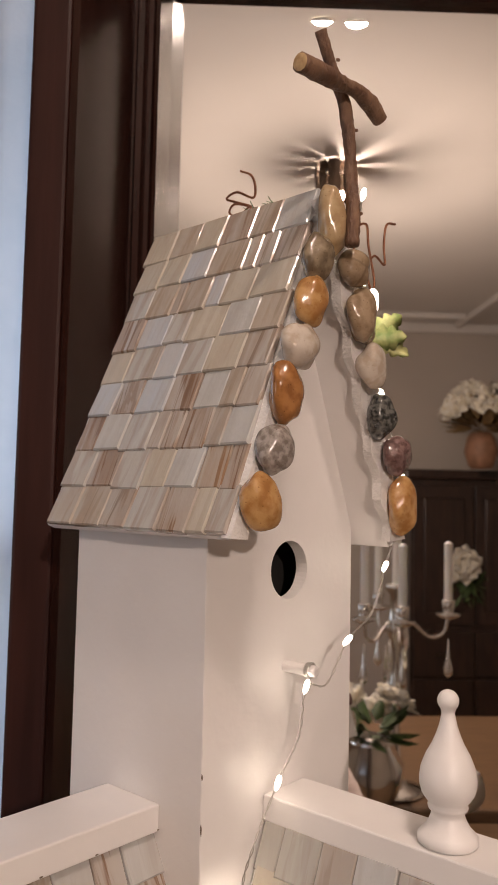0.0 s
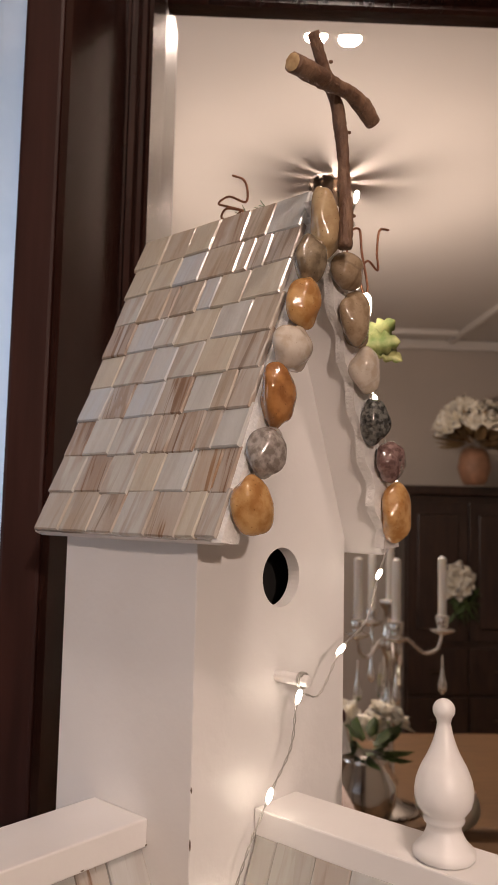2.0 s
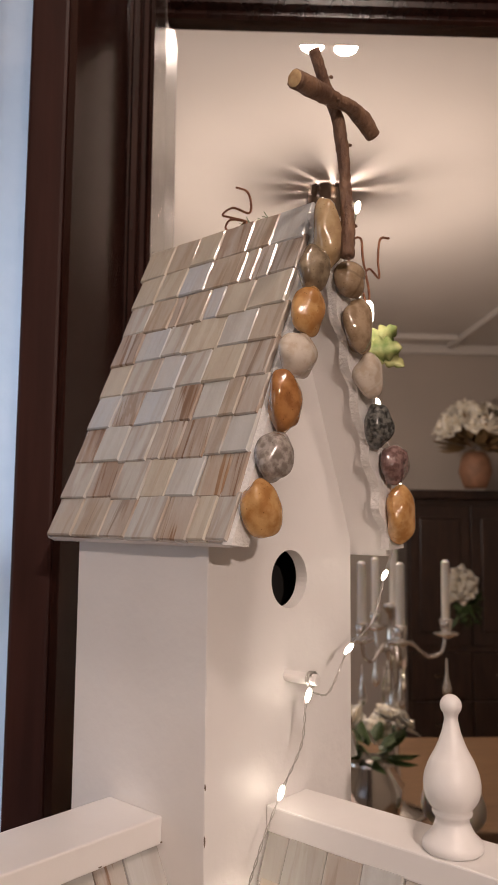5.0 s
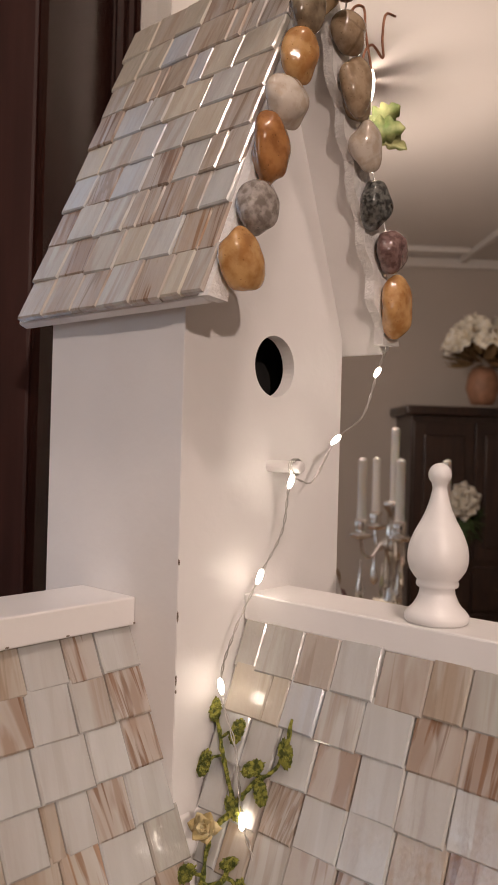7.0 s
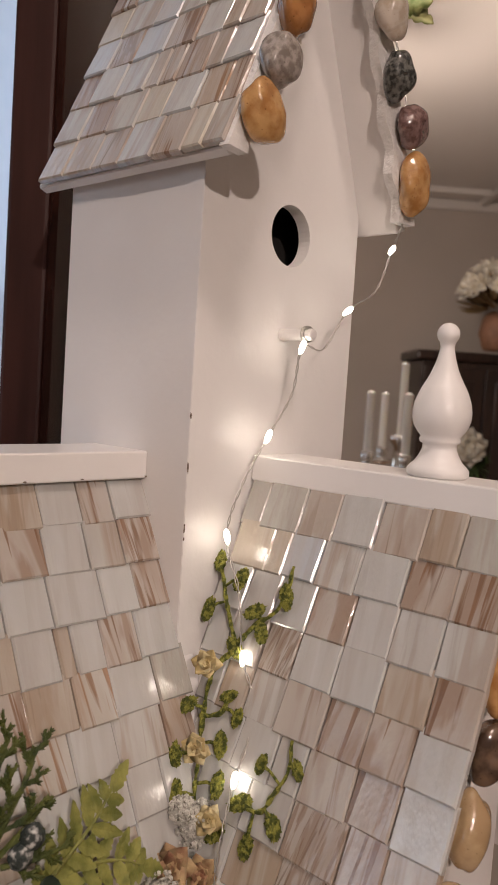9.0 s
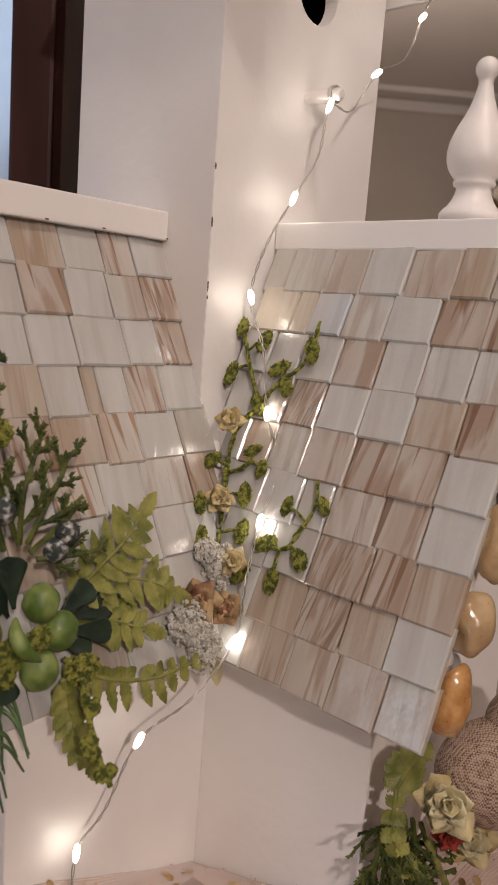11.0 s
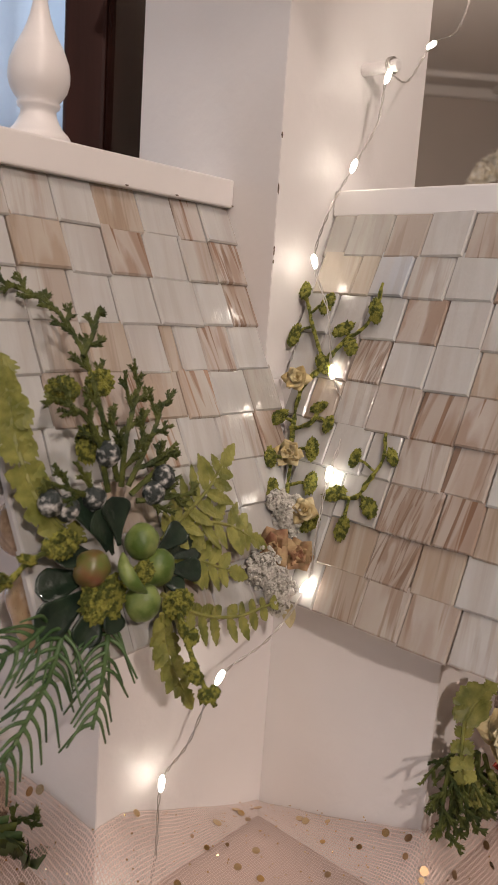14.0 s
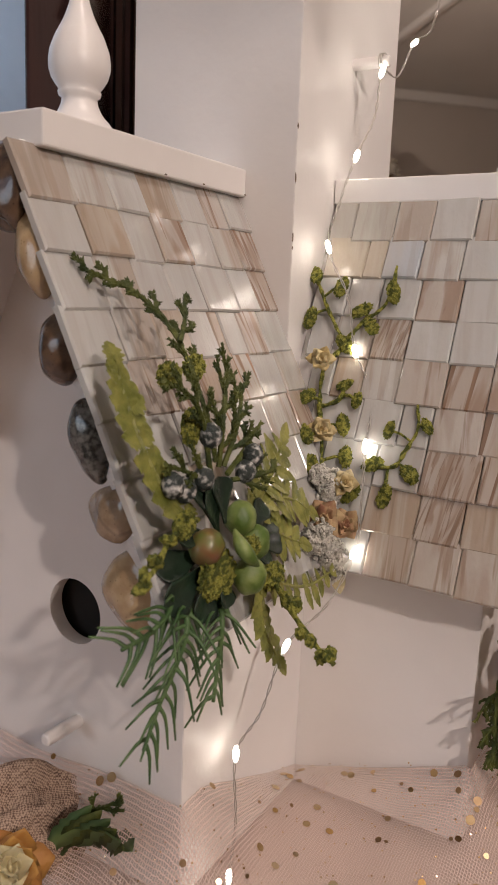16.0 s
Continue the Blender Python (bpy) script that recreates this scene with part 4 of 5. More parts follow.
for k in range(3):
    x = -.57 + k * .395
    d = part("door", boxed(x + .005, x + .39, .42, .44, .72, 1.60, .004), EBONY, cabinet)
    part("panel", boxed(x + .065, x + .33, .438, .452, .80, 1.52, .010, 2), EBONY, d)
    part("handle", ball(bmesh.new(), (x + .37, .45, 1.1), (.012, .012, .012), level=2), BRONZE, d, smooth=True)
    for q in range(2):
        d = part("drawer", boxed(x + .005, x + .39, .42, .44, .10 + q * .30, .38 + q * .30, .004), EBONY, cabinet)
        part("handle", boxed(x + .15, x + .245, .44, .456, .23 + q * .30, .245 + q * .30, .004), BRONZE, d)

PETAL_W = mat("white_petals", (0.80, 0.77, 0.70), 0.7, vary=(0.72, 0.64, 0.48), scale=40, per_object=0.1)
LEAF_D = mat("green_foliage", (0.045, 0.085, 0.025), 0.55, vary=(0.09, 0.13, 0.04), scale=60, per_object=0.2)
DRYLEAF = mat("dry_foliage", (0.20, 0.12, 0.05), 0.7, vary=(0.30, 0.20, 0.09), scale=60)
TERRA = mat("terracotta", (0.28, 0.14, 0.08), 0.6, vary=(0.20, 0.10, 0.055), scale=20)


def leafy(bm, place, way, length, width):
    w = Vector(way).normalized()
    s = w.cross(Vector((0.3, 0.2, 1))).normalized() * width
    n = w.cross(s).normalized() * width * .35
    p = Vector(place)
    c = [p, p + w * length * .35 + s + n, p + w * length * .7 + s * .8 + n, p + w * length, p + w * length * .7 - s * .8 + n, p + w * length * .35 - s + n, p + w * length * .5 - n * .3]
    vs = [bm.verts.new(q) for q in c]
    for f in ((0, 1, 6), (1, 2, 6), (2, 3, 6), (3, 4, 6), (4, 5, 6), (5, 0, 6)):
        bm.faces.new([vs[j] for j in f])


def bouquet(label, place, blooms, spread, r, vase, seed, dry=True):
    rng = random.Random(seed)
    ob = thing("flower_vase", label, "flowers", pose(*place))
    part("vase", lathe(vase, 28), TERRA if dry else SILVER, ob, smooth=True)
    top = vase[-1][0]
    bm, lf = bmesh.new(), bmesh.new()
    for i in range(blooms):
        a, e = rng.uniform(0, 6.28), rng.uniform(.1, 1.0)
        d = Vector((math.cos(a) * spread * math.sqrt(1 - e * e * .8), math.sin(a) * spread * math.sqrt(1 - e * e * .8), spread * (.35 + e * .9)))
        rosette(bm, d + Vector((0, 0, top)), d + Vector((0, 0, -.2 * spread)), r * rng.uniform(.75, 1.15), rng, ((7, 68, 1.0), (6, 42, .85), (4, 18, .6)))
    for i in range(blooms * 3):
        a, e = rng.uniform(0, 6.28), rng.uniform(-.35, .8)
        d = Vector((math.cos(a), math.sin(a), e))
        leafy(lf, d * spread * .35 + Vector((0, 0, top + spread * .2)), d + Vector((0, 0, .2)), spread * rng.uniform(.6, 1.1), r * .35)
    part("blossoms", bm, PETAL_W, ob, "cream and white silk blossoms", smooth=True)
    part("foliage", lf, DRYLEAF if dry else LEAF_D, ob, smooth=True)
    return ob


p = behind(1.40, 4.72, 1.70)
bouquet("cream silk flowers in a clay vase on the cabinet", (p.x, p.y, 1.70), 34, .20, .085, [(0, .06), (.02, .075), (.10, .10), (.18, .085), (.22, .06)], 5)

# dining table with silver candelabra and flowers
tx, ty, _ = behind(0.75, 2.35, 0)
table = thing("dining_table", "brown wooden dining table", "table", pose(tx, ty, 0))
OAK = mat("table_wood", (0.20, 0.115, 0.06), 0.3, vary=(0.13, 0.075, 0.04), scale=9, stretch=(1, 9, 9), coat=0.3)
part("tabletop", boxed(-.62, .9, -.45, .38, .715, .75, .008), OAK, table)
for x in (-.56, .80):
    for y in (-.4, .3):
        part("leg", boxed(x, x + .06, y, y + .06, 0, .715, .006), OAK, table)


def candle(h, r=.011):
    return lathe([(0, r), (h - .004, r * .96), (h, r * .6), (h + .002, .002)], 16)


def candelabrum(place, turns):
    """Silver stem hung with crystal, and one curved branch with cup, candle and drop at each turn."""
    ob = thing("candelabrum", "tall polished silver candelabrum with white candles and crystal drops", "candelabra", pose(*place))
    prof = [(0, .075), (.006, .078), (.012, .070), (.022, .034), (.040, .018), (.060, .014), (.075, .024), (.090, .014), (.20, .011), (.24, .020), (.26, .026), (.28, .015),
            (.36, .011), (.40, .022), (.42, .030), (.44, .020), (.50, .016), (.52, .030), (.53, .030), (.532, .012)]
    part("stem", lathe(prof, 28), SILVER, ob, smooth=True)
    part("candle", candle(.19), WAX, ob, m=pose(0, 0, .532))
    for k in range(14):
        a, z = k * 2.4, (.20, .28, .36)[k % 3] + .02 * (k % 2)
        part("crystal", lathe([(0, .002), (.012, .008), (.03, .009), (.06, .004), (.09, .0015)], 8), CRYSTAL, ob, m=pose(.026 * math.cos(a), .026 * math.sin(a), z))
    for turn in turns:
        a = radians(turn)
        d = Vector((math.cos(a), math.sin(a), 0))
        up = lambda z: Vector((0, 0, z))
        bm = tube(bmesh.new(), spline([d * .015 + up(.435), d * .05 + up(.425), d * .09 + up(.395), d * .125 + up(.405), d * .138 + up(.45)], 6), .0048, 8)
        part("branch", bm, SILVER, ob, smooth=True)
        here = pose(d.x * .138, d.y * .138, 0)
        part("candle_cup", lathe([(.440, .006), (.450, .030), (.455, .033), (.457, .012), (.470, .015), (.490, .018), (.493, .012)], 20), SILVER, ob, smooth=True, m=here)
        part("candle", candle(.155), WAX, ob, m=pose(d.x * .138, d.y * .138, .487))
        part("drop", lathe([(.290, .002), (.300, .011), (.315, .012), (.345, .004), (.39, .002)], 12), CRYSTAL, ob, smooth=True, m=here)
    return ob


CRYSTAL = mat("crystal_drop", (0.90, 0.89, 0.87), 0.05, metal=0.85)
p = behind(0.392, 2.07, .75)
candelabrum((p.x, p.y, .75), (0, 97, 138, 262))
p = behind(0.315, 1.98, .75)
bouquet("white silk flowers in a polished silver pot on the table", (p.x, p.y, .75), 11, .085, .050, [(0, .045), (.01, .055), (.05, .075), (.10, .080), (.15, .055), (.16, .060)], 11, dry=False)
p = behind(0.50, 1.95, .75)
napkin = thing("napkin", "folded cream cloth napkin standing on the table", "napkin", pose(p.x, p.y, .75, 0, 0, 20))
bm = bmesh.new()
for k in range(5):
    blade(bm, (.004 * k, .006 * (k - 2), .0), (.25 * (k - 2), .1, 1), (0, -1, .2), .12, .045, 0, .05, .3, .9, 10)
part("fold", bm, WAX, napkin, smooth=True)
# white rose with moss on the cabinet's door
p = behind(1.37, 4.88, 1.04)
spray = thing("door_flower", "white silk rose with green leaves hung on the cabinet door", "flowers", pose(p.x, ry0 + .474, 1.04))
rng = random.Random(31)
bm, lf = bmesh.new(), bmesh.new()
for k in range(4):
    rosette(bm, Vector((rng.uniform(-.04, .04), .01, .06 + rng.uniform(-.04, .05))), (rng.uniform(-.4, .4), 1, rng.uniform(-.2, .5)), .095, rng, ((7, 68, 1.0), (6, 42, .85), (4, 18, .6)))
for k in range(90):
    d = Vector((rng.gauss(0, 1), .25, rng.gauss(-.5, .8)))
    leafy(lf, (.03 + rng.gauss(0, .03), -.002, -.05 + rng.gauss(0, .04)), d, rng.uniform(.05, .11), .012)
part("blossoms", bm, PETAL_W, spray, smooth=True)
part("foliage", lf, LEAF_D, spray, smooth=True)

# ---- fairy lights ----
# wire turns round the perch
lights = thing("fairy_lights", "string of warm white fairy lights on twisted silver wire", "string lights")
BULBS = [(.1373, -.030, .5129), (.125, -.0267, .4605), (.0865, -.0266, .4214), (.0577, -.0199, .3995), (.0408, -.0152, .3524), (.0179, -.0123, .3024),
         (0.0099, -0.0349, 0.2488), (-.0102, -.0526, .2028), (-.0277, -.0578, .153), (-.0656, -.0421, .1137), (-.0855, -.0290, .0638), (-.0975, -.035, .0095)]
BULBS = [Vector(b) for b in BULBS]
SLACK = [(0, -.002, -.004), (.004, -.001, -.006), (-.002, -.001, -.011), (.003, -.002, -.001), (-.007, -.002, 0), (-.001, -.004, .001), (.007, -.004, .001), (-.003, -.002, .002), (0, -.003, -.003), (-.003, -.002, -.004), (0, -.002, -.002)]
path = []
for a, b, s in zip(BULBS, BULBS[1:], SLACK):
    path += [a, (a + b) / 2 + Vector(s)]
path.append(BULBS[-1])
line = spline(path, 14)
for ph in (0, math.pi):
    bm = bmesh.new()
    tw = []
    for i, q in enumerate(line):
        a = i * 0.85 + ph
        tw.append(q + Vector((math.cos(a), math.sin(a), math.cos(a) * .4)) * .00055)
    tube(bm, tw, .00030, 5)
    part("wire", bm, WIRE, lights, smooth=True)


def bulb(place, nxt, k=0.85):
    d = (Vector(nxt) - Vector(place)).normalized()
    bm = bmesh.new()
    tube(bm, [Vector(place) + d * s * k for s in (-.0042, -.0036, -.002, 0, .0022, .0040, .0048)], lambda t: k * (.0005 + .0013 * math.sin(math.pi * min(1, t * 1.06)) ** .8), 10)
    return part("bulb", bm, LED, lights, "glowing drop-shaped bulb", smooth=True)


for a, b in zip(BULBS, BULBS[1:] + [BULBS[-1] + Vector((0, 0, -.02))]):
    bulb(a + Vector((0, 0, 0)), b)
upper = [Vector(q) for q in ((.0655, -.0475, .6655), (.0900, -.022, .6400), (.1095, -.026, .6180), (.1210, -.018, .5900), (.1270, -.022, .5645), (.1373, -.030, .5129))]
bm = bmesh.new()
tube(bm, spline(upper, 10), .0006, 5)
part("wire", bm, WIRE, lights, smooth=True)
bulb(upper[0], upper[1])
# oversized bulb: a bright glare beside the roof is put into its size
bulb(upper[2], upper[3], 1.9)
bulb(upper[4], upper[5])

bm = bmesh.new()
turns = [Vector((.0640 + .0040 * math.cos(a), -.016 - .0012 * a / 6.28, .4065 + .0040 * math.sin(a))) for a in [k * .35 for k in range(44)]]
tube(bm, turns, .0006, 5)
part("wire", bm, WIRE, lights, smooth=True)

# ---- artificial greenery ----
CEDAR = mat("cedar_green", (0.026, 0.042, 0.010), 0.6, spec=0.3, vary=(0.10, 0.115, 0.025), scale=130, bump=0.3, bump_scale=900)
FERN = mat("fern_green", (0.12, 0.135, 0.025), 0.45, vary=(0.27, 0.27, 0.07), scale=150, subsurface=0.1, bump=0.3, bump_scale=500)
PADDLE = mat("dark_leaf_green", (0.008, 0.018, 0.012), 0.34, spec=0.35, vary=(0.020, 0.038, 0.022), scale=90, coat=0.25, bump=0.25, bump_scale=300)
MOSS = mat("moss_flock", (0.075, 0.095, 0.012), 0.9, sharp=(0.42, 0.58), vary=(0.34, 0.34, 0.06), scale=420, bump=1.0, bump_scale=1400)
BERRY = mat("berry_green", (0.075, 0.13, 0.022), 0.42, sharp=(0.40, 0.62), vary=(0.21, 0.27, 0.08), scale=110, bump=0.2, bump_scale=400, subsurface=0.2)
BERRY_RED = mat("berry_blush", (0.21, 0.045, 0.038), 0.36, sharp=(0.42, 0.60), vary=(0.12, 0.17, 0.04), scale=45, coat=0.2, subsurface=0.2)
NEEDLE = mat("needle_green", (0.035, 0.085, 0.025), 0.5, vary=(0.10, 0.17, 0.06), scale=90)
FROST = mat("frosted_seed", (0.70, 0.68, 0.62), 0.8, sharp=(0.50, 0.68), vary=(0.16, 0.15, 0.11), scale=420, bump=1.0, bump_scale=1300)
JUNIPER = mat("frosted_juniper", (0.025, 0.035, 0.033), 0.55, sharp=(0.50, 0.66), vary=(0.62, 0.62, 0.60), scale=300, bump=0.6, bump_scale=800)
DRYPETAL = mat("dry_petal", (0.46, 0.35, 0.15), 0.65, vary=(0.58, 0.50, 0.30), scale=90, bump=0.4, bump_scale=500, subsurface=0.1)
DUSKPETAL = mat("dusky_petal", (0.26, 0.12, 0.07), 0.7, vary=(0.45, 0.33, 0.17), scale=110, bump=0.4, bump_scale=500)
OCHREPETAL = mat("ochre_petal", (0.45, 0.24, 0.05), 0.6, vary=(0.36, 0.16, 0.04), scale=60, bump=0.4, bump_scale=400, subsurface=0.1)
CREAMPETAL = mat("cream_petal", (0.60, 0.55, 0.36), 0.65, vary=(0.50, 0.42, 0.22), scale=70, bump=0.4, bump_scale=400, subsurface=0.1)
REDBIT = mat("red_petal", (0.32, 0.035, 0.02), 0.6, vary=(0.22, 0.03, 0.02), scale=70)


OUT_L, OUT_R = S_L.n, S_R.n

# pick on the left wing's roof
rng = random.Random(21)
pick = thing("greenery_pick", "artificial cedar, fern and green berry pick on the tiled roof", "artificial plant")
part("cedar_sprig", cedar([(-0.1249, -0.0381, 0.2110), (-0.1298, -0.0376, 0.2264), (-0.1309, -0.0315, 0.2423), (-0.1314, -0.0241, 0.2561), (-0.1323, -0.0133, 0.2677), (-0.1337, -0.0024, 0.2748), (-0.1394, 0.0061, 0.2790), (-0.1474, 0.0108, 0.2822)], rng, OUT_L, .0062, .0105, .0011), CEDAR, pick)
part("cedar_sprig", cedar([(-0.1240, -0.0390, 0.2089), (-0.1235, -0.0399, 0.2262), (-0.1176, -0.0367, 0.2381), (-0.1122, -0.0338, 0.2470)], rng, OUT_L, 0.0065, 0.015, .0012), CEDAR, pick)
part("cedar_sprig", cedar([(-0.1209, -0.0392, 0.2086), (-0.1145, -0.0401, 0.2211), (-0.1049, -0.0363, 0.2318), (-0.1017, -0.0343, 0.2387)], rng, OUT_L, 0.0065, 0.015, .0012), CEDAR, pick)
part("cedar_sprig", cedar([(-0.1205, -0.0406, 0.2055), (-0.1087, -0.0411, 0.2140), (-0.1000, -0.0402, 0.2208)], rng, OUT_L, 0.0065, 0.012, .0012), CEDAR, pick)
part("cedar_sprig", cedar([(-0.1305, -0.0395, 0.2078), (-0.1358, -0.0386, 0.2292), (-0.1432, -0.0365, 0.2385), (-0.1539, -0.0342, 0.2437)], rng, OUT_L, 0.0075, 0.012, .0012), CEDAR, pick)
part("cedar_sprig", cedar([(-0.1185, -0.0416, 0.2032), (-0.1065, -0.0459, 0.2035), (-0.0913, -0.0460, 0.2032)], rng, OUT_L, 0.0065, 0.011, .0012), CEDAR, pick)
part("cedar_sprig", cedar([(-0.1339, -0.0407, 0.2053), (-0.1453, -0.0407, 0.2101), (-0.1578, -0.0383, 0.2153)], rng, OUT_L, 0.0065, 0.012, .0012), CEDAR, pick)
part("cedar_sprig", cedar([(-0.1338, -0.0262, 0.2563), (-0.1275, -0.0237, 0.2644), (-0.1220, -0.0194, 0.2737)], rng, OUT_L, 0.006, 0.007, .0012), CEDAR, pick)
part("fern_frond", frond([(-0.1459, -0.0423, 0.1920), (-0.1582, -0.0376, 0.2072), (-0.1620, -0.0291, 0.2259), (-0.1606, -0.0205, 0.2423), (-0.1594, -0.0163, 0.2492)], rng, OUT_L, .0100, 12, .0046, 4), FERN, pick)
part("fern_frond", frond([(-0.1057, -0.0430, 0.1856), (-0.0898, -0.0403, 0.1939), (-0.0756, -0.0372, 0.2008), (-0.0636, -0.0334, 0.2093)], rng, OUT_L, 0.0165, 7, 0.0030, 5), FERN, pick)
part("fern_frond", frond([(-0.1036, -0.0423, 0.1873), (-0.0826, -0.0418, 0.1883), (-0.0657, -0.0425, 0.1843), (-0.0533, -0.0436, 0.1772)], rng, OUT_L, 0.015, 7, 0.0031, 5), FERN, pick)
part("fern_frond", frond([(-0.1121, -0.0513, 0.1674), (-0.0976, -0.0560, 0.1571), (-0.0737, -0.0562, 0.1495), (-0.0497, -0.0555, 0.1487)], rng, OUT_L, 0.0135, 9, 0.0029, 5, 0.6), FERN, pick)
part("fern_frond", frond([(-0.1030, -0.0456, 0.1776), (-0.0898, -0.0467, 0.1752), (-0.0714, -0.0493, 0.1670)], rng, OUT_L, 0.014, 6, 0.0030, 5), FERN, pick)
part("fern_frond", frond([(-0.1143, -0.0543, 0.1610), (-0.1115, -0.0530, 0.1493), (-0.1087, -0.0546, 0.1385), (-0.1047, -0.0586, 0.1274)], rng, OUT_L, 0.0105, 7, 0.0030, 5), FERN, pick)
for pts in ([(-0.1096, -0.0586, 0.1611), (-0.1144, -0.0705, 0.1519), (-0.1182, -0.0813, 0.1451), (-0.1209, -0.0910, 0.1407)], [(-0.1421, -0.0422, 0.1923), (-0.1664, -0.0486, 0.1927), (-0.1817, -0.0534, 0.1870), (-0.1900, -0.0544, 0.1848)]):
    bm = bmesh.new()
    pth = spline(pts, 10)
    tube(bm, pth, .0011, 8, .5)
    for k in (5, 9, 14, 19, 24, 28):
        lump(bm, pth[k] + Vector((rng.uniform(-.003, .003), 0, rng.uniform(-.003, .003))), (.0036, .0018, .0026), rng, .5)
    part("moss_twig", bm, MOSS, pick, "flocked mossy twig")
for base, tip, wd in (((-0.1344, -0.0455, 0.1874), (-0.1449, -0.0409, 0.2097), 0.0078),
                      ((-0.1303, -0.0469, 0.1891), (-0.1315, -0.0432, 0.2070), 0.0072),
                      ((-0.1307, -0.0443, 0.1852), (-0.1397, -0.0450, 0.2030), 0.007),
                      ((-0.1339, -0.0435, 0.1846), (-0.1551, -0.0413, 0.1894), 0.0066),
                      ((-0.1337, -0.0418, 0.1786), (-0.1585, -0.0367, 0.1754), 0.0074),
                      ((-0.1348, -0.0435, 0.1750), (-0.1635, -0.0432, 0.1636), 0.008),
                      ((-0.1361, -0.0452, 0.1736), (-0.1477, -0.0492, 0.1552), 0.007),
                      ((-0.1354, -0.0476, 0.1731), (-0.1363, -0.0532, 0.1584), 0.0058),
                      ((-0.1135, -0.0472, 0.1814), (-0.0948, -0.0426, 0.1889), 0.0058),
                      ((-0.1103, -0.0469, 0.1795), (-0.0858, -0.0443, 0.1805), 0.0062),
                      ((-0.1105, -0.0473, 0.1762), (-0.0893, -0.0485, 0.1712), 0.0056),
                      ((-0.1128, -0.0485, 0.1736), (-0.1002, -0.0510, 0.1656), 0.0054)):
    bm = bmesh.new()
    paddle_leaf(bm, base, tip, OUT_L + Vector((rng.uniform(-.25, .25), 0, rng.uniform(-.2, .3))), wd, rng.uniform(-.10, .06))
    part("dark_leaf", bm, PADDLE, pick, "glossy dark green paddle leaf with pale veins", smooth=True)
for c, r, m_, lab in (((-0.1196, -0.0471, 0.1888), .0070, BERRY, ""), ((-0.1139, -0.0498, 0.1781), .0076, BERRY, ""), ((-0.1249, -0.0552, 0.1685), .0073, BERRY, ""), ((-0.1421, -0.0466, 0.1827), .0071, BERRY_RED, "blushing red and green berry")):
    bm = bmesh.new()
    ball(bm, c, (r * .93, r * .9, r), (10, 20, 0), .10, 40, 3, c[0] * 90)
    part("berry", bm, m_, pick, lab or "plump green artificial berry", smooth=True)
bm = bmesh.new()
tube(bm, spline(((-0.1332, -0.0527, 0.1885), (-0.1354, -0.0568, 0.1844), (-0.1338, -0.0602, 0.1793), (-0.1285, -0.0611, 0.1749)), 8), lambda t: .0006 + .0024 * math.sin(math.pi * t), 8)
part("pod_leaf", bm, BERRY, pick, "yellow-green cupped leaf", smooth=True)
for c, rr in (((-0.1389, -0.0495, 0.1713), (.008, .003, .009)), ((-0.1263, -0.0563, 0.1807), (.0045, .003, .004)), ((-0.1442, -0.0293, 0.2447), (.007, .0025, .0048)), ((-0.1273, -0.0283, 0.2468), (.0055, .0022, .0048)), ((-0.1357, -0.0338, 0.2253), (.0048, .0025, .007)), ((-0.1524, -0.0440, 0.1932), (.006, .003, .005)), ((-0.1067, -0.0554, 0.1633), (.006, .0028, .0055))):
    bm = bmesh.new()
    ball(bm, c, rr, (0, 0, rng.uniform(-20, 20)), .45, 190, 4, c[2] * 70)
    part("moss_leaf", bm, MOSS, pick, "flocked mossy leaf")
for c in ((-0.1312, -0.0396, 0.2221), (-0.1077, -0.0444, 0.2117), (-0.1379, -0.0412, 0.2067), (-0.1560, -0.0407, 0.2076), (-0.1492, -0.0410, 0.2046), (-0.1120, -0.0438, 0.2057)):
    bm = bmesh.new()
    ball(bm, c, (.0045, .0043, .0049), lumps=.12, freq=120, level=3, seed=c[0] * 50)
    part("juniper_berry", bm, JUNIPER, pick, "frosted dark juniper berry", smooth=True)
for pts in ([(-0.1557, -0.0421, 0.1659), (-0.1660, -0.0458, 0.1628), (-0.1768, -0.0459, 0.1600), (-0.1870, -0.0443, 0.1587)],
            [(-0.1513, -0.0444, 0.1633), (-0.1586, -0.0500, 0.1559), (-0.1618, -0.0484, 0.1448), (-0.1689, -0.0461, 0.1306), (-0.1780, -0.0470, 0.1190)],
            [(-0.1331, -0.0465, 0.1612), (-0.1389, -0.0525, 0.1528), (-0.1404, -0.0522, 0.1389), (-0.1447, -0.0534, 0.1243)]):
    part("needle_sprig", needles(pts, rng, .0150, .0020), NEEDLE, pick, smooth=True)

# moss vine and flowers in the valley
STEMS = []
vine = thing("moss_vine", "mossy green vine with tiny dried flowers in the roof valley", "artificial plant")
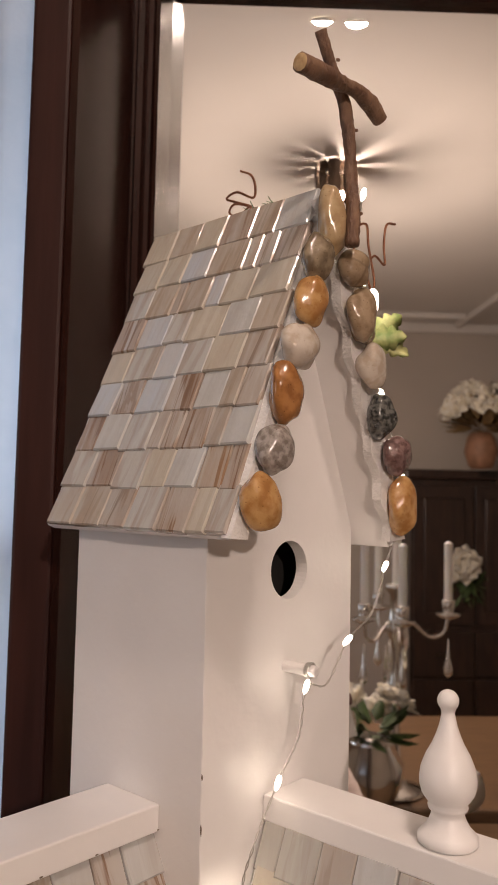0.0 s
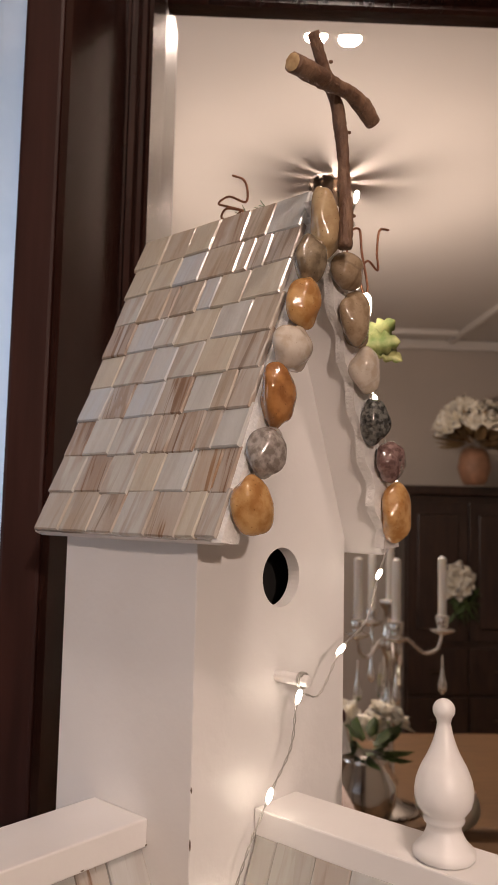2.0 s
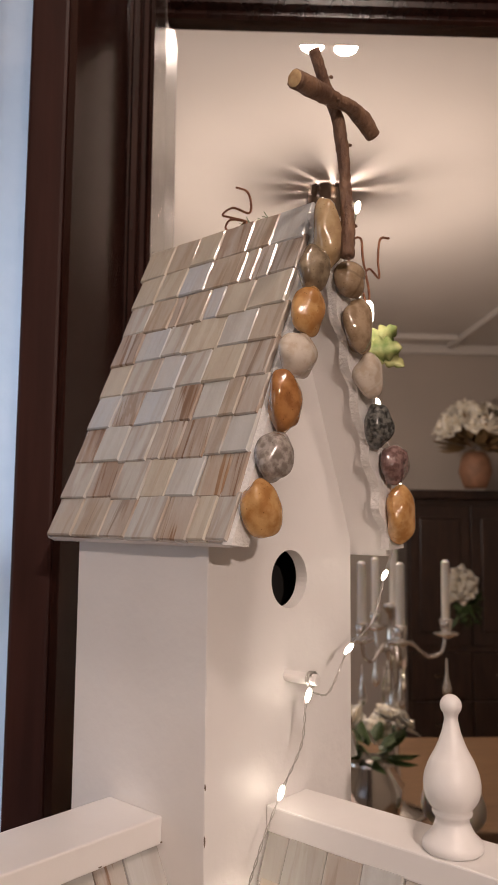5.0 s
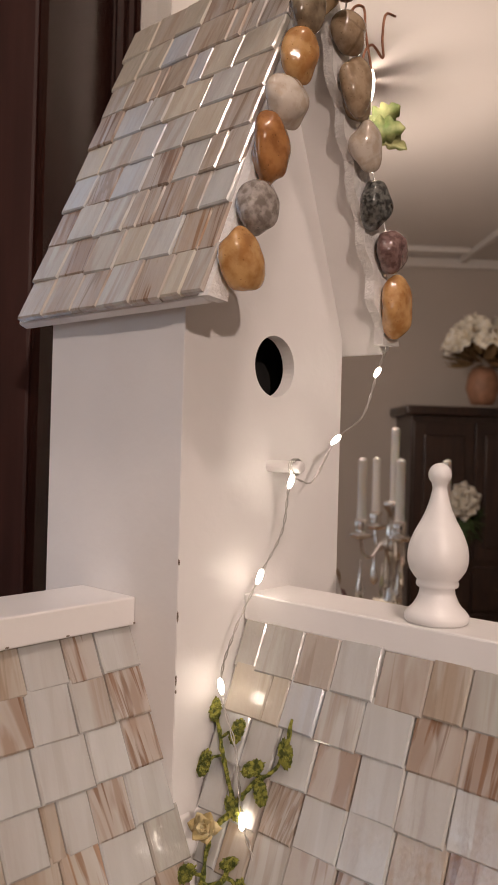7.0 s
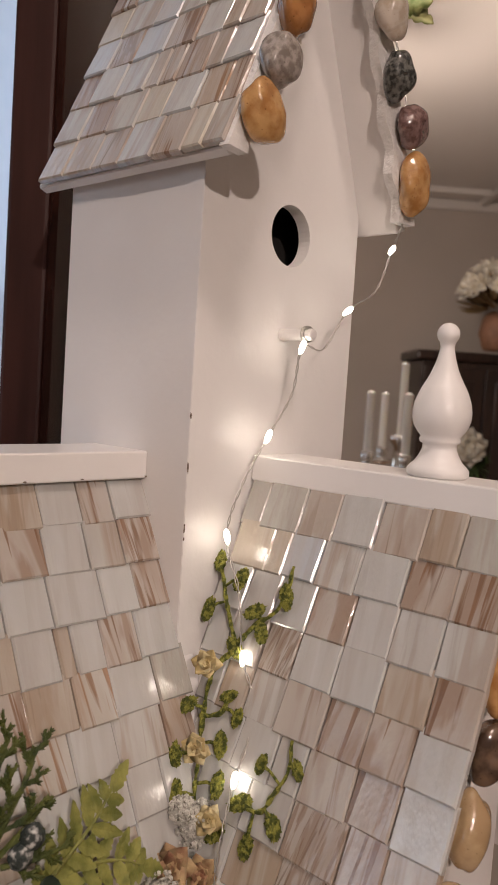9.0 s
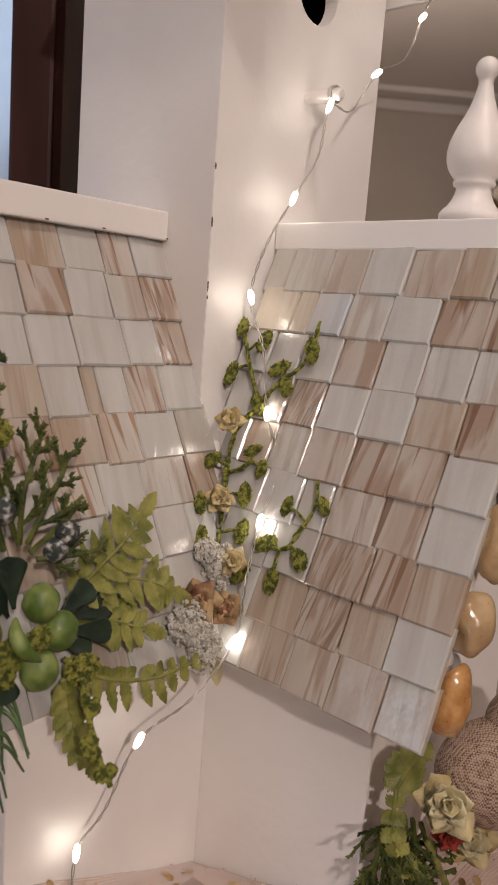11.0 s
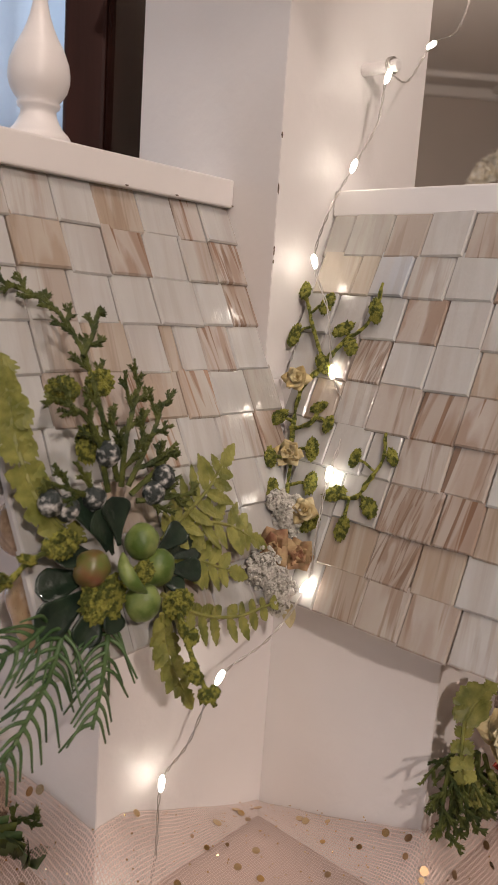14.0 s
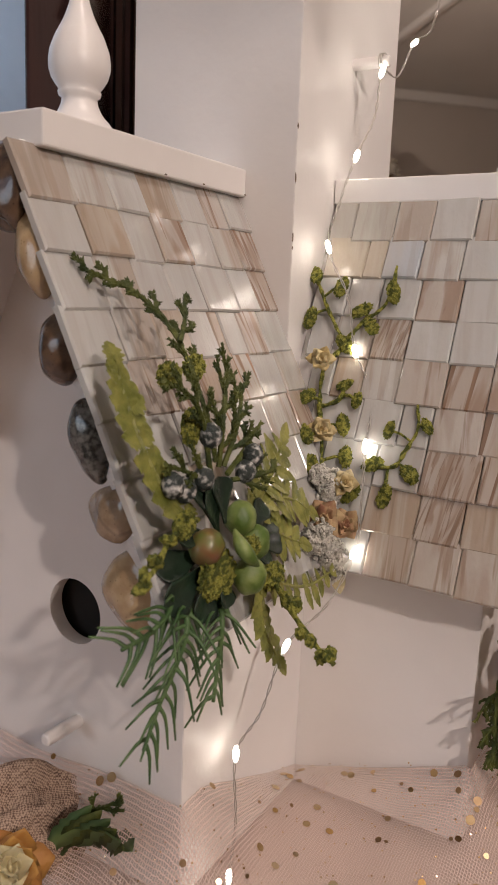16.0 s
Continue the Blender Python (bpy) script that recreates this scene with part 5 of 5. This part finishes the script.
for pts in (((.0255, -.0018, .2881), (.0206, -.0111, .2732), (0.0166, -0.0190, 0.2621), (0.0125, -0.0284, 0.2515)),
            ((0.0125, -0.0284, 0.2515), (0.0074, -0.0193, 0.2393), (0.0014, -0.0201, 0.2237), (-0.0056, -0.0254, 0.2065), (-0.0121, -0.0303, 0.1911), (-0.0176, -0.0378, 0.1765)),
            ((0.0130, -0.0280, 0.2529), (0.0171, -0.0350, 0.2633), (.0199, -.0443, .2710), (.0232, -.0483, .2810), (.0273, -.0482, .2934)),
            ((-0.0108, -0.0576, 0.1938), (-0.0103, -0.0682, 0.1946), (-0.0068, -0.0727, 0.2031), (-0.0025, -0.0763, 0.2139), (0.0018, -0.0739, 0.2249)),
            ((-0.0007, -0.0203, 0.2186), (0.0011, -0.0315, 0.2234), (.0046, -.0330, .2330))):
    bm = bmesh.new()
    stem = spline(pts, 10)
    STEMS.extend(stem)
    tube(bm, stem, lambda t: .0012 * (1 - .3 * t), 8, .9)
    part("vine_stem", bm, MOSS, vine)
for k, c in enumerate(((0.0244, -0.0027, 0.2875), (0.0223, -0.0194, 0.2817), (.0156, -.0050, .2645), (.0174, -.0341, .2697), (.0148, -.0410, .2619), (0.0213, -0.0496, 0.2796), (.0114, -.0285, .2515), (-0.0062, -0.0155, 0.2237),
                       (0.0043, -0.0328, 0.2311), (0.0016, -0.0414, 0.2240), (-0.0194, -0.0230, 0.2068), (-0.0036, -0.0366, 0.2111), (-0.0239, -0.0297, 0.1921), (-0.0097, -0.0420, 0.1958), (-0.0106, -0.0574, 0.1943), (-0.0036, -0.0619, 0.2114),
                       (-0.0114, -0.0768, 0.1921), (-0.0020, -0.0808, 0.2151), (-0.0160, -0.0663, 0.1803), (-0.0167, -0.0486, 0.1789))):
    bm = bmesh.new()
    small = k in (8, 9, 15, 17)
    a, b = (.0024, .0044) if small else (.0034, .0058)
    ball(bm, (0, 0, 0), (a, .0017, b), (rng.uniform(-25, 25), rng.uniform(-60, 60), 0), .50, 420, 4, k * 2.3)
    m_ = Matrix.Translation(c) @ (S_R.n * -1).to_track_quat("Y", "Z").to_matrix().to_4x4()
    near = min(STEMS, key=lambda q: (q - Vector(c)).length)
    for v in bm.verts:
        v.co = m_ @ v.co
    if (near - Vector(c)).length > .002:
        tube(bm, [near, near.lerp(Vector(c), .5) + Vector((0, 0, .001)), Vector(c)], .0008, 6, .8)
    part("vine_leaf", bm, MOSS, vine)
for c, r, m_, lab in (((.0030, -.0190, .2427), .0078, DRYPETAL, "tiny dried yellow rose"), ((-.0090, -.0270, .2077), .0085, DRYPETAL, "tiny dried yellow rose"), ((-0.0351, -0.0431, 0.1691), .0105, DUSKPETAL, "dried dusky rose"),
                      ((-0.0252, -0.0509, 0.1645), .0090, DUSKPETAL, "dried dusky rose"), ((-.0175, -.0460, .1840), .0078, DRYPETAL, "dried buff rose")):
    rose(vine, "dried_flower", c, S_R.n + Vector((0, -.5, .1)), r, rng, ((6, 70, 1.0), (5, 45, .8), (4, 20, .55)), m_, lab)
for c, rr in (((-.0190, -.0380, .1800), (.0090, .0080, .0110)), ((-0.0471, -0.0464, 0.1621), (.0100, .0080, .0095)), ((-0.0405, -0.0513, 0.1507), (.0085, .0080, .0110)), ((-0.0243, -0.0347, 0.1874), (.0060, .0050, .0055))):
    bm = bmesh.new()
    for k in range(150):
        d = Vector((rng.gauss(0, 1), rng.gauss(0, 1), rng.gauss(0, 1))).normalized()
        q = Vector(c) + Vector((d.x * rr[0], d.y * rr[1], d.z * rr[2])) * rng.uniform(.75, 1.05)
        bmesh.ops.create_icosphere(bm, subdivisions=1, radius=rng.uniform(.0008, .0015), matrix=Matrix.Translation(q))
    ball(bm, c, tuple(x * .8 for x in rr), lumps=.2, level=2)
    part("seed_head", bm, FROST, vine, "frosted white seed cluster")
bm = bmesh.new()
blade(bm, (-.0300, -.0500, .1430), (.1, -.2, -.9), OUT_R, .012, .004, 0, .2)
part("petal", bm, CREAMPETAL, vine)

# wire curls, leaf and needles on the far side of the tower's roof
top = thing("wire_curl_pick", "rusty wire curls with a leaf and needles at the tower roof", "artificial plant")
for pts in (((.073, .046, .668), (.075, .0430, .6830), (.078, .0560, .6800), (.078, .0640, .6845), (.074, .0560, .6870), (.076, .0450, .6840), (.078, .0590, .6905), (.078, .0670, .6945), (.074, .0540, .6945), (.075, .0410, .6880), (.075, .0395, .6950), (.075, .0430, .7030), (.075, .0522, .7082)),
            ((.112, -.010, .645), (.1143, -.010, .6667), (.1261, -.010, .6737), (.1290, -.010, .6600), (.1359, -.010, .6400), (.1330, -.010, .6320), (.1270, -.010, .6450), (.1359, -.010, .6560), (.1480, -.010, .6530), (.1470, -.010, .6650), (.1500, -.010, .6800), (.161, -.010, .6838))):
    bm = bmesh.new()
    tube(bm, spline(pts, 10), .0008, 6)
    part("wire_curl", bm, COPPER, top, smooth=True)
bm = bmesh.new()
for k in range(12):
    tube(bm, spline([(.074, .030 + rng.uniform(-.006, .006), .664), (.075, .030 + rng.uniform(-.012, .012), .676), (.076, .030 + rng.uniform(-.022, .022), .684 + rng.uniform(-.004, .004))], 4), lambda t: .0007 * (1 - .7 * t), 5)
part("needle_tuft", bm, NEEDLE, top, smooth=True)
VARIEG = mat("variegated_leaf", (0.13, 0.20, 0.045), 0.5, vary=(0.42, 0.42, 0.18), scale=110, bump=0.3)
for way, base in (((.66, -.75, .10), (.122, -.016, .5985)), ((.5, -.6, -.45), (.126, -.018, .600)), ((.5, -.5, .6), (.124, -.017, .600))):
    bm = bmesh.new()
    blade(bm, base, way, (-.2, -1, .1), .023, .0085, 4, .05, .15, .8, 16)
    part("ivy_leaf", bm, VARIEG, top, "variegated green ivy leaf", smooth=True)

# roses beside the right wing's gable
spray = thing("rose_spray", "dried cream roses with fern and cedar hung at the gable", "artificial plant")
for c, r, mats in (((.0230, -.1410, .0950), .0135, (CREAMPETAL, DRYPETAL)), ((.0490, -.1420, .0660), .0120, (CREAMPETAL, DRYPETAL)), ((.0260, -.1430, .0780), .0062, (REDBIT, REDBIT))):
    rose(spray, "rose", c, (-.75, -.6, .35), r, rng, ((6, 55, .95), (6, 35, .85), (5, 18, .7)), mats[0], "dried cream rose" if mats[0] != REDBIT else "small red dried rose")
    rose(spray, "rose_collar", Vector(c) + Vector((.003, .002, -.001)), (-.75, -.6, .35), r * 1.25, rng, ((6, 72, 1.0),), mats[1], "curled outer petals")
for pts, half in ((((-.0040, -.1310, .1080), (-.0010, -.1330, .1150), (.0080, -.1340, .1190)), .010), (((-.0040, -.1310, .1080), (-.0060, -.1330, .0900), (.0060, -.1350, .0700), (.0260, -.1360, .0560)), .008)):
    part("fern_frond", frond(pts, rng, (-.75, -.6, .2), half, 8, .0036, 4, .5), FERN, spray)
for k in range(9):
    a = k / 8
    base = Vector((-.0020 + .020 * a, -.1270 - .003 * (k % 3), .0950 - .012 * a))
    tip = base + Vector((-.0120 + .040 * a, -.004 + .003 * (k % 2), -.036 - .012 * rng.random()))
    part("cedar_sprig", cedar([base, base.lerp(tip, .5) + Vector((-.003, 0, 0)), tip], rng, (-.75, -.6, .2), .0070, .014, .0012), CEDAR, spray)
bm = bmesh.new()
tube(bm, spline([(.0200, -.136, .075), (.0350, -.139, .050), (.0550, -.141, .024), (.0700, -.142, .010)], 6), .0018, 7)
part("stem", bm, FERN, spray, smooth=True)

# woven ornament on the right wing's perch
WOVEN = bpy.data.materials.new("woven_burlap")
WOVEN.use_nodes = True
n, l = WOVEN.node_tree.nodes, WOVEN.node_tree.links
tc, chk, ramp, bp, ns = n.new("ShaderNodeTexCoord"), n.new("ShaderNodeTexChecker"), n.new("ShaderNodeValToRGB"), n.new("ShaderNodeBump"), n.new("ShaderNodeTexNoise")
chk.inputs["Scale"].default_value = 1050.0
chk.inputs["Color1"].default_value, chk.inputs["Color2"].default_value = (1, 1, 1, 1), (0, 0, 0, 1)
ns.inputs["Scale"].default_value, ns.inputs["Detail"].default_value = 300.0, 3.0
warp = n.new("ShaderNodeVectorMath")
warp.operation = "MULTIPLY_ADD"
warp.inputs[1].default_value = (.0009, .0009, .0009)
l.new(tc.outputs["Object"], ns.inputs["Vector"])
l.new(ns.outputs["Color"], warp.inputs[0])
l.new(tc.outputs["Object"], warp.inputs[2])
l.new(warp.outputs[0], chk.inputs["Vector"])
mul = n.new("ShaderNodeMath")
mul.operation = "MULTIPLY_ADD"
mul.inputs[1].default_value = 0.45
l.new(chk.outputs["Fac"], mul.inputs[0])
l.new(ns.outputs[0], mul.inputs[2])
l.new(mul.outputs[0], ramp.inputs[0])
ramp.color_ramp.elements[0].position, ramp.color_ramp.elements[0].color = 0.4, (0.12, 0.07, 0.048, 1)
ramp.color_ramp.elements[1].position, ramp.color_ramp.elements[1].color = 0.95, (0.46, 0.34, 0.26, 1)
l.new(ramp.outputs[0], n["Principled BSDF"].inputs["Base Color"])
n["Principled BSDF"].inputs["Roughness"].default_value = 0.8
bp.inputs["Strength"].default_value, bp.inputs["Distance"].default_value = 0.9, 0.001
l.new(mul.outputs[0], bp.inputs["Height"])
l.new(bp.outputs[0], n["Principled BSDF"].inputs["Normal"])

perch(pose(0.062, RFRONT + .0005, 0.0700, 90, 0, 0) @ Matrix.Diagonal((1.15, 1.15, 1.9, 1)))
bm = bmesh.new()
ball(bm, (0, 0, .026), (.024, .032, .024), level=4)
ball(bm, (0, -.012, .046), (.018, .019, .018), level=4)
bird = part("woven_ornament", bm, WOVEN, smooth=True, m=HERE @ pose(0.056, -.150, 0.0735, 0, 0, 65))
tagged(bird, "round burlap-woven bird-shaped ornament sitting on the perch", "ornament")

# burlap ribbon, rose and leaves at the left wing's foot
posy = thing("burlap_posy", "ochre rose with burlap ribbon and leaves beside the wall", "artificial plant")
for k, (p0, p1, p2, half) in enumerate((((-.178, .062, .022), (-.152, .050, .048), (-.126, .034, .034), .015), ((-.184, .050, .022), (-.154, .036, .036), (-.132, .024, .020), .013))):
    bm = bmesh.new()
    grid = []
    pth = spline([p0, p1, p2], 12)
    for i, q in enumerate(pth):
        d = (pth[min(i + 1, len(pth) - 1)] - pth[max(i - 1, 0)]).normalized()
        s = d.cross(Vector((-.3, -.6, .7))).normalized()
        nn = s.cross(d).normalized()
        row = []
        for j in range(9):
            a = j / 8 * 2 - 1
            row.append(q + s * half * a + nn * (.0030 * math.sin(a * 4 + i * .35) + .0015 * math.sin(i * .9)))
        grid.append(([bm.verts.new(x) for x in row], [bm.verts.new(x - nn * .0008) for x in row]))
    for A, B in zip(grid, grid[1:]):
        for j in range(8):
            bm.faces.new((A[0][j], A[0][j + 1], B[0][j + 1], B[0][j]))
            bm.faces.new((A[1][j], B[1][j], B[1][j + 1], A[1][j + 1]))
        for j in (0, 8):
            bm.faces.new((A[0][j], B[0][j], B[1][j], A[1][j]))
    part("ribbon_loop", bm, WOVEN, posy, "coarse burlap ribbon", smooth=True)
rose(posy, "rose", (-.166, .034, .030), (-.5, -.75, .5), .020, rng, ((6, 72, 1.0), (6, 50, .9)), OCHREPETAL, "ochre fabric rose")
rose(posy, "rose_heart", (-.1675, .0325, .032), (-.5, -.75, .5), .014, rng, ((6, 40, .9), (5, 20, .7)), CREAMPETAL, "cream rose heart")
for k in range(7):
    bm = bmesh.new()
    a = k / 6
    blade(bm, (-.147 + .004 * k, .030 - .003 * k, .028), (.5 - a, -.5 - .3 * a, .75 - .5 * a), (-.5, -.7, .4), .028, .0055, 5, .1, .25, .8, 12)
    part("leaf", bm, CEDAR if k % 2 else LEAF_D, posy, smooth=True)
part("cedar_sprig", cedar([(-.143, .026, .024), (-.131, .016, .042), (-.127, .004, .050)], rng, (-.5, -.7, .4), .008, .011, .0011), CEDAR, posy)

# ---- tulle drape with sequins ----
def plan_gaps(x, y):
    """Distances in plan to the walls of the tower with one wing, and of the other wing (negative inside)."""
    gaps = []
    for x0, x1, y0, y1 in ((0, TW, RFRONT, TD), (LFRONT, TW, LWALL, 2 * MIDY - LWALL)):
        dx, dy = max(x0 - x, x - x1), max(y0 - y, y - y1)
        gaps.append(math.hypot(max(dx, 0), max(dy, 0)) if max(dx, dy) > 0 else max(dx, dy))
    return gaps


def plan_gap(x, y):
    return min(plan_gaps(x, y))


def drape(x, y):
    g = max(-math.log(sum(math.exp(-70 * d) for d in plan_gaps(x, y))) / 70, 0)
    corner = math.hypot(x - RWALL, y - LWALL)
    lift = .004 + .045 * min(1, corner / .10)
    fold = noise.noise(Vector((x * 16, y * 16, .3))) * .010 + noise.noise(Vector((x * 45 + y * 12, y * 38, 2.1))) * .0035
    bay = .020 * math.exp(-corner / .05)
    return max(-.0085, .002 + lift * math.exp(-(g / .026) ** 1.3) + (fold + bay) * min(1, g / .03 + .25))


TULLE = bpy.data.materials.new("blush_tulle")
TULLE.use_nodes = True
n, l = TULLE.node_tree.nodes, TULLE.node_tree.links
tc, vor, ramp, tp, mx = n.new("ShaderNodeTexCoord"), n.new("ShaderNodeTexVoronoi"), n.new("ShaderNodeValToRGB"), n.new("ShaderNodeBsdfTransparent"), n.new("ShaderNodeMixShader")
vor.feature = "DISTANCE_TO_EDGE"
vor.inputs["Scale"].default_value = 760.0
vor.voronoi_dimensions = "2D"
vor.inputs["Randomness"].default_value = 0.30
l.new(tc.outputs["Object"], vor.inputs["Vector"])
l.new(vor.outputs["Distance"], ramp.inputs[0])
ramp.color_ramp.elements[0].position, ramp.color_ramp.elements[0].color = 0.06, (0.92, 0.92, 0.92, 1)
ramp.color_ramp.elements[1].position, ramp.color_ramp.elements[1].color = 0.17, (0.26, 0.26, 0.26, 1)
b = n["Principled BSDF"]
b.inputs["Base Color"].default_value = (0.64, 0.50, 0.44, 1)
b.inputs["Roughness"].default_value = 0.6
b.inputs["Sheen Weight"].default_value = 0.3
l.new(ramp.outputs[0], mx.inputs[0])
l.new(tp.outputs[0], mx.inputs[1])
l.new(b.outputs[0], mx.inputs[2])
l.new(mx.outputs[0], n["Material Output"].inputs["Surface"])
step, gx0, gx1, gy0, gy1 = .0032, -.33, .20, -.33, .10
bm = bmesh.new()
nodes_ = {}
nx, ny = int((gx1 - gx0) / step), int((gy1 - gy0) / step)
for i in range(nx + 1):
    for j in range(ny + 1):
        x, y = gx0 + i * step, gy0 + j * step
        w = HERE @ Vector((x, y, 0))
        if plan_gap(x, y) > .0006 and w.x < .228 and w.y > .107:
            nodes_[i, j] = bm.verts.new((x, y, drape(x, y)))
for (i, j), v in nodes_.items():
    q = [nodes_.get(k) for k in ((i, j), (i + 1, j), (i + 1, j + 1), (i, j + 1))]
    if all(q):
        bm.faces.new(q)
tulle = part("tulle_cloth", bm, TULLE, smooth=True, m=HERE)
tagged(tulle, "sheer blush tulle with gold sequins draped round the birdhouse", "cloth")
GOLD = mat("gold_sequin", (0.62, 0.40, 0.16), 0.22, metal=1.0, vary=(0.75, 0.62, 0.42), scale=60)
COPPERSEQ = mat("copper_sequin", (0.20, 0.12, 0.06), 0.30, metal=0.9, vary=(0.42, 0.30, 0.18), scale=60)


def scatter(name, material, count, sizes, seed, label):
    rng = random.Random(seed)
    bm = bmesh.new()
    made = 0
    while made < count:
        x, y = rng.uniform(-.24, .10), rng.uniform(-.24, .06)
        g = plan_gap(x, y)
        if g < .002 or g > .17:
            continue
        r = rng.choice(sizes)
        e = .002
        nrm = Vector((drape(x - e, y) - drape(x + e, y), drape(x, y - e) - drape(x, y + e), 2 * e)).normalized()
        nrm = (nrm + Vector((rng.gauss(0, .16), rng.gauss(0, .16), 0))).normalized()
        m_ = Matrix.Translation(Vector((x, y, drape(x, y))) + nrm * .0007) @ nrm.to_track_quat("Z", "Y").to_matrix().to_4x4()
        k = 12 if r > .0008 else 6
        lo = [bm.verts.new(m_ @ Vector((r * math.cos(2 * math.pi * i / k), r * math.sin(2 * math.pi * i / k), 0))) for i in range(k)]
        hi = [bm.verts.new(v.co + nrm * .0002) for v in lo]
        bm.faces.new(hi)
        for i in range(k):
            bm.faces.new((lo[i], lo[(i + 1) % k], hi[(i + 1) % k], hi[i]))
        made += 1
    ob = part(name, bm, material, m=HERE)
    tagged(ob, label, "sequins", kind="stuff")


scatter("gold_sequins", GOLD, 150, (.0014, .0019, .0023), 4, "round gold sequins scattered over the tulle")
scatter("copper_sequins", COPPERSEQ, 130, (.0010, .0016, .0021), 9, "dull copper sequins scattered over the tulle")
scatter("glitter_dots", GOLD, 1500, (.00028, .00040, .0005), 12, "tiny gold glitter dots over the tulle")
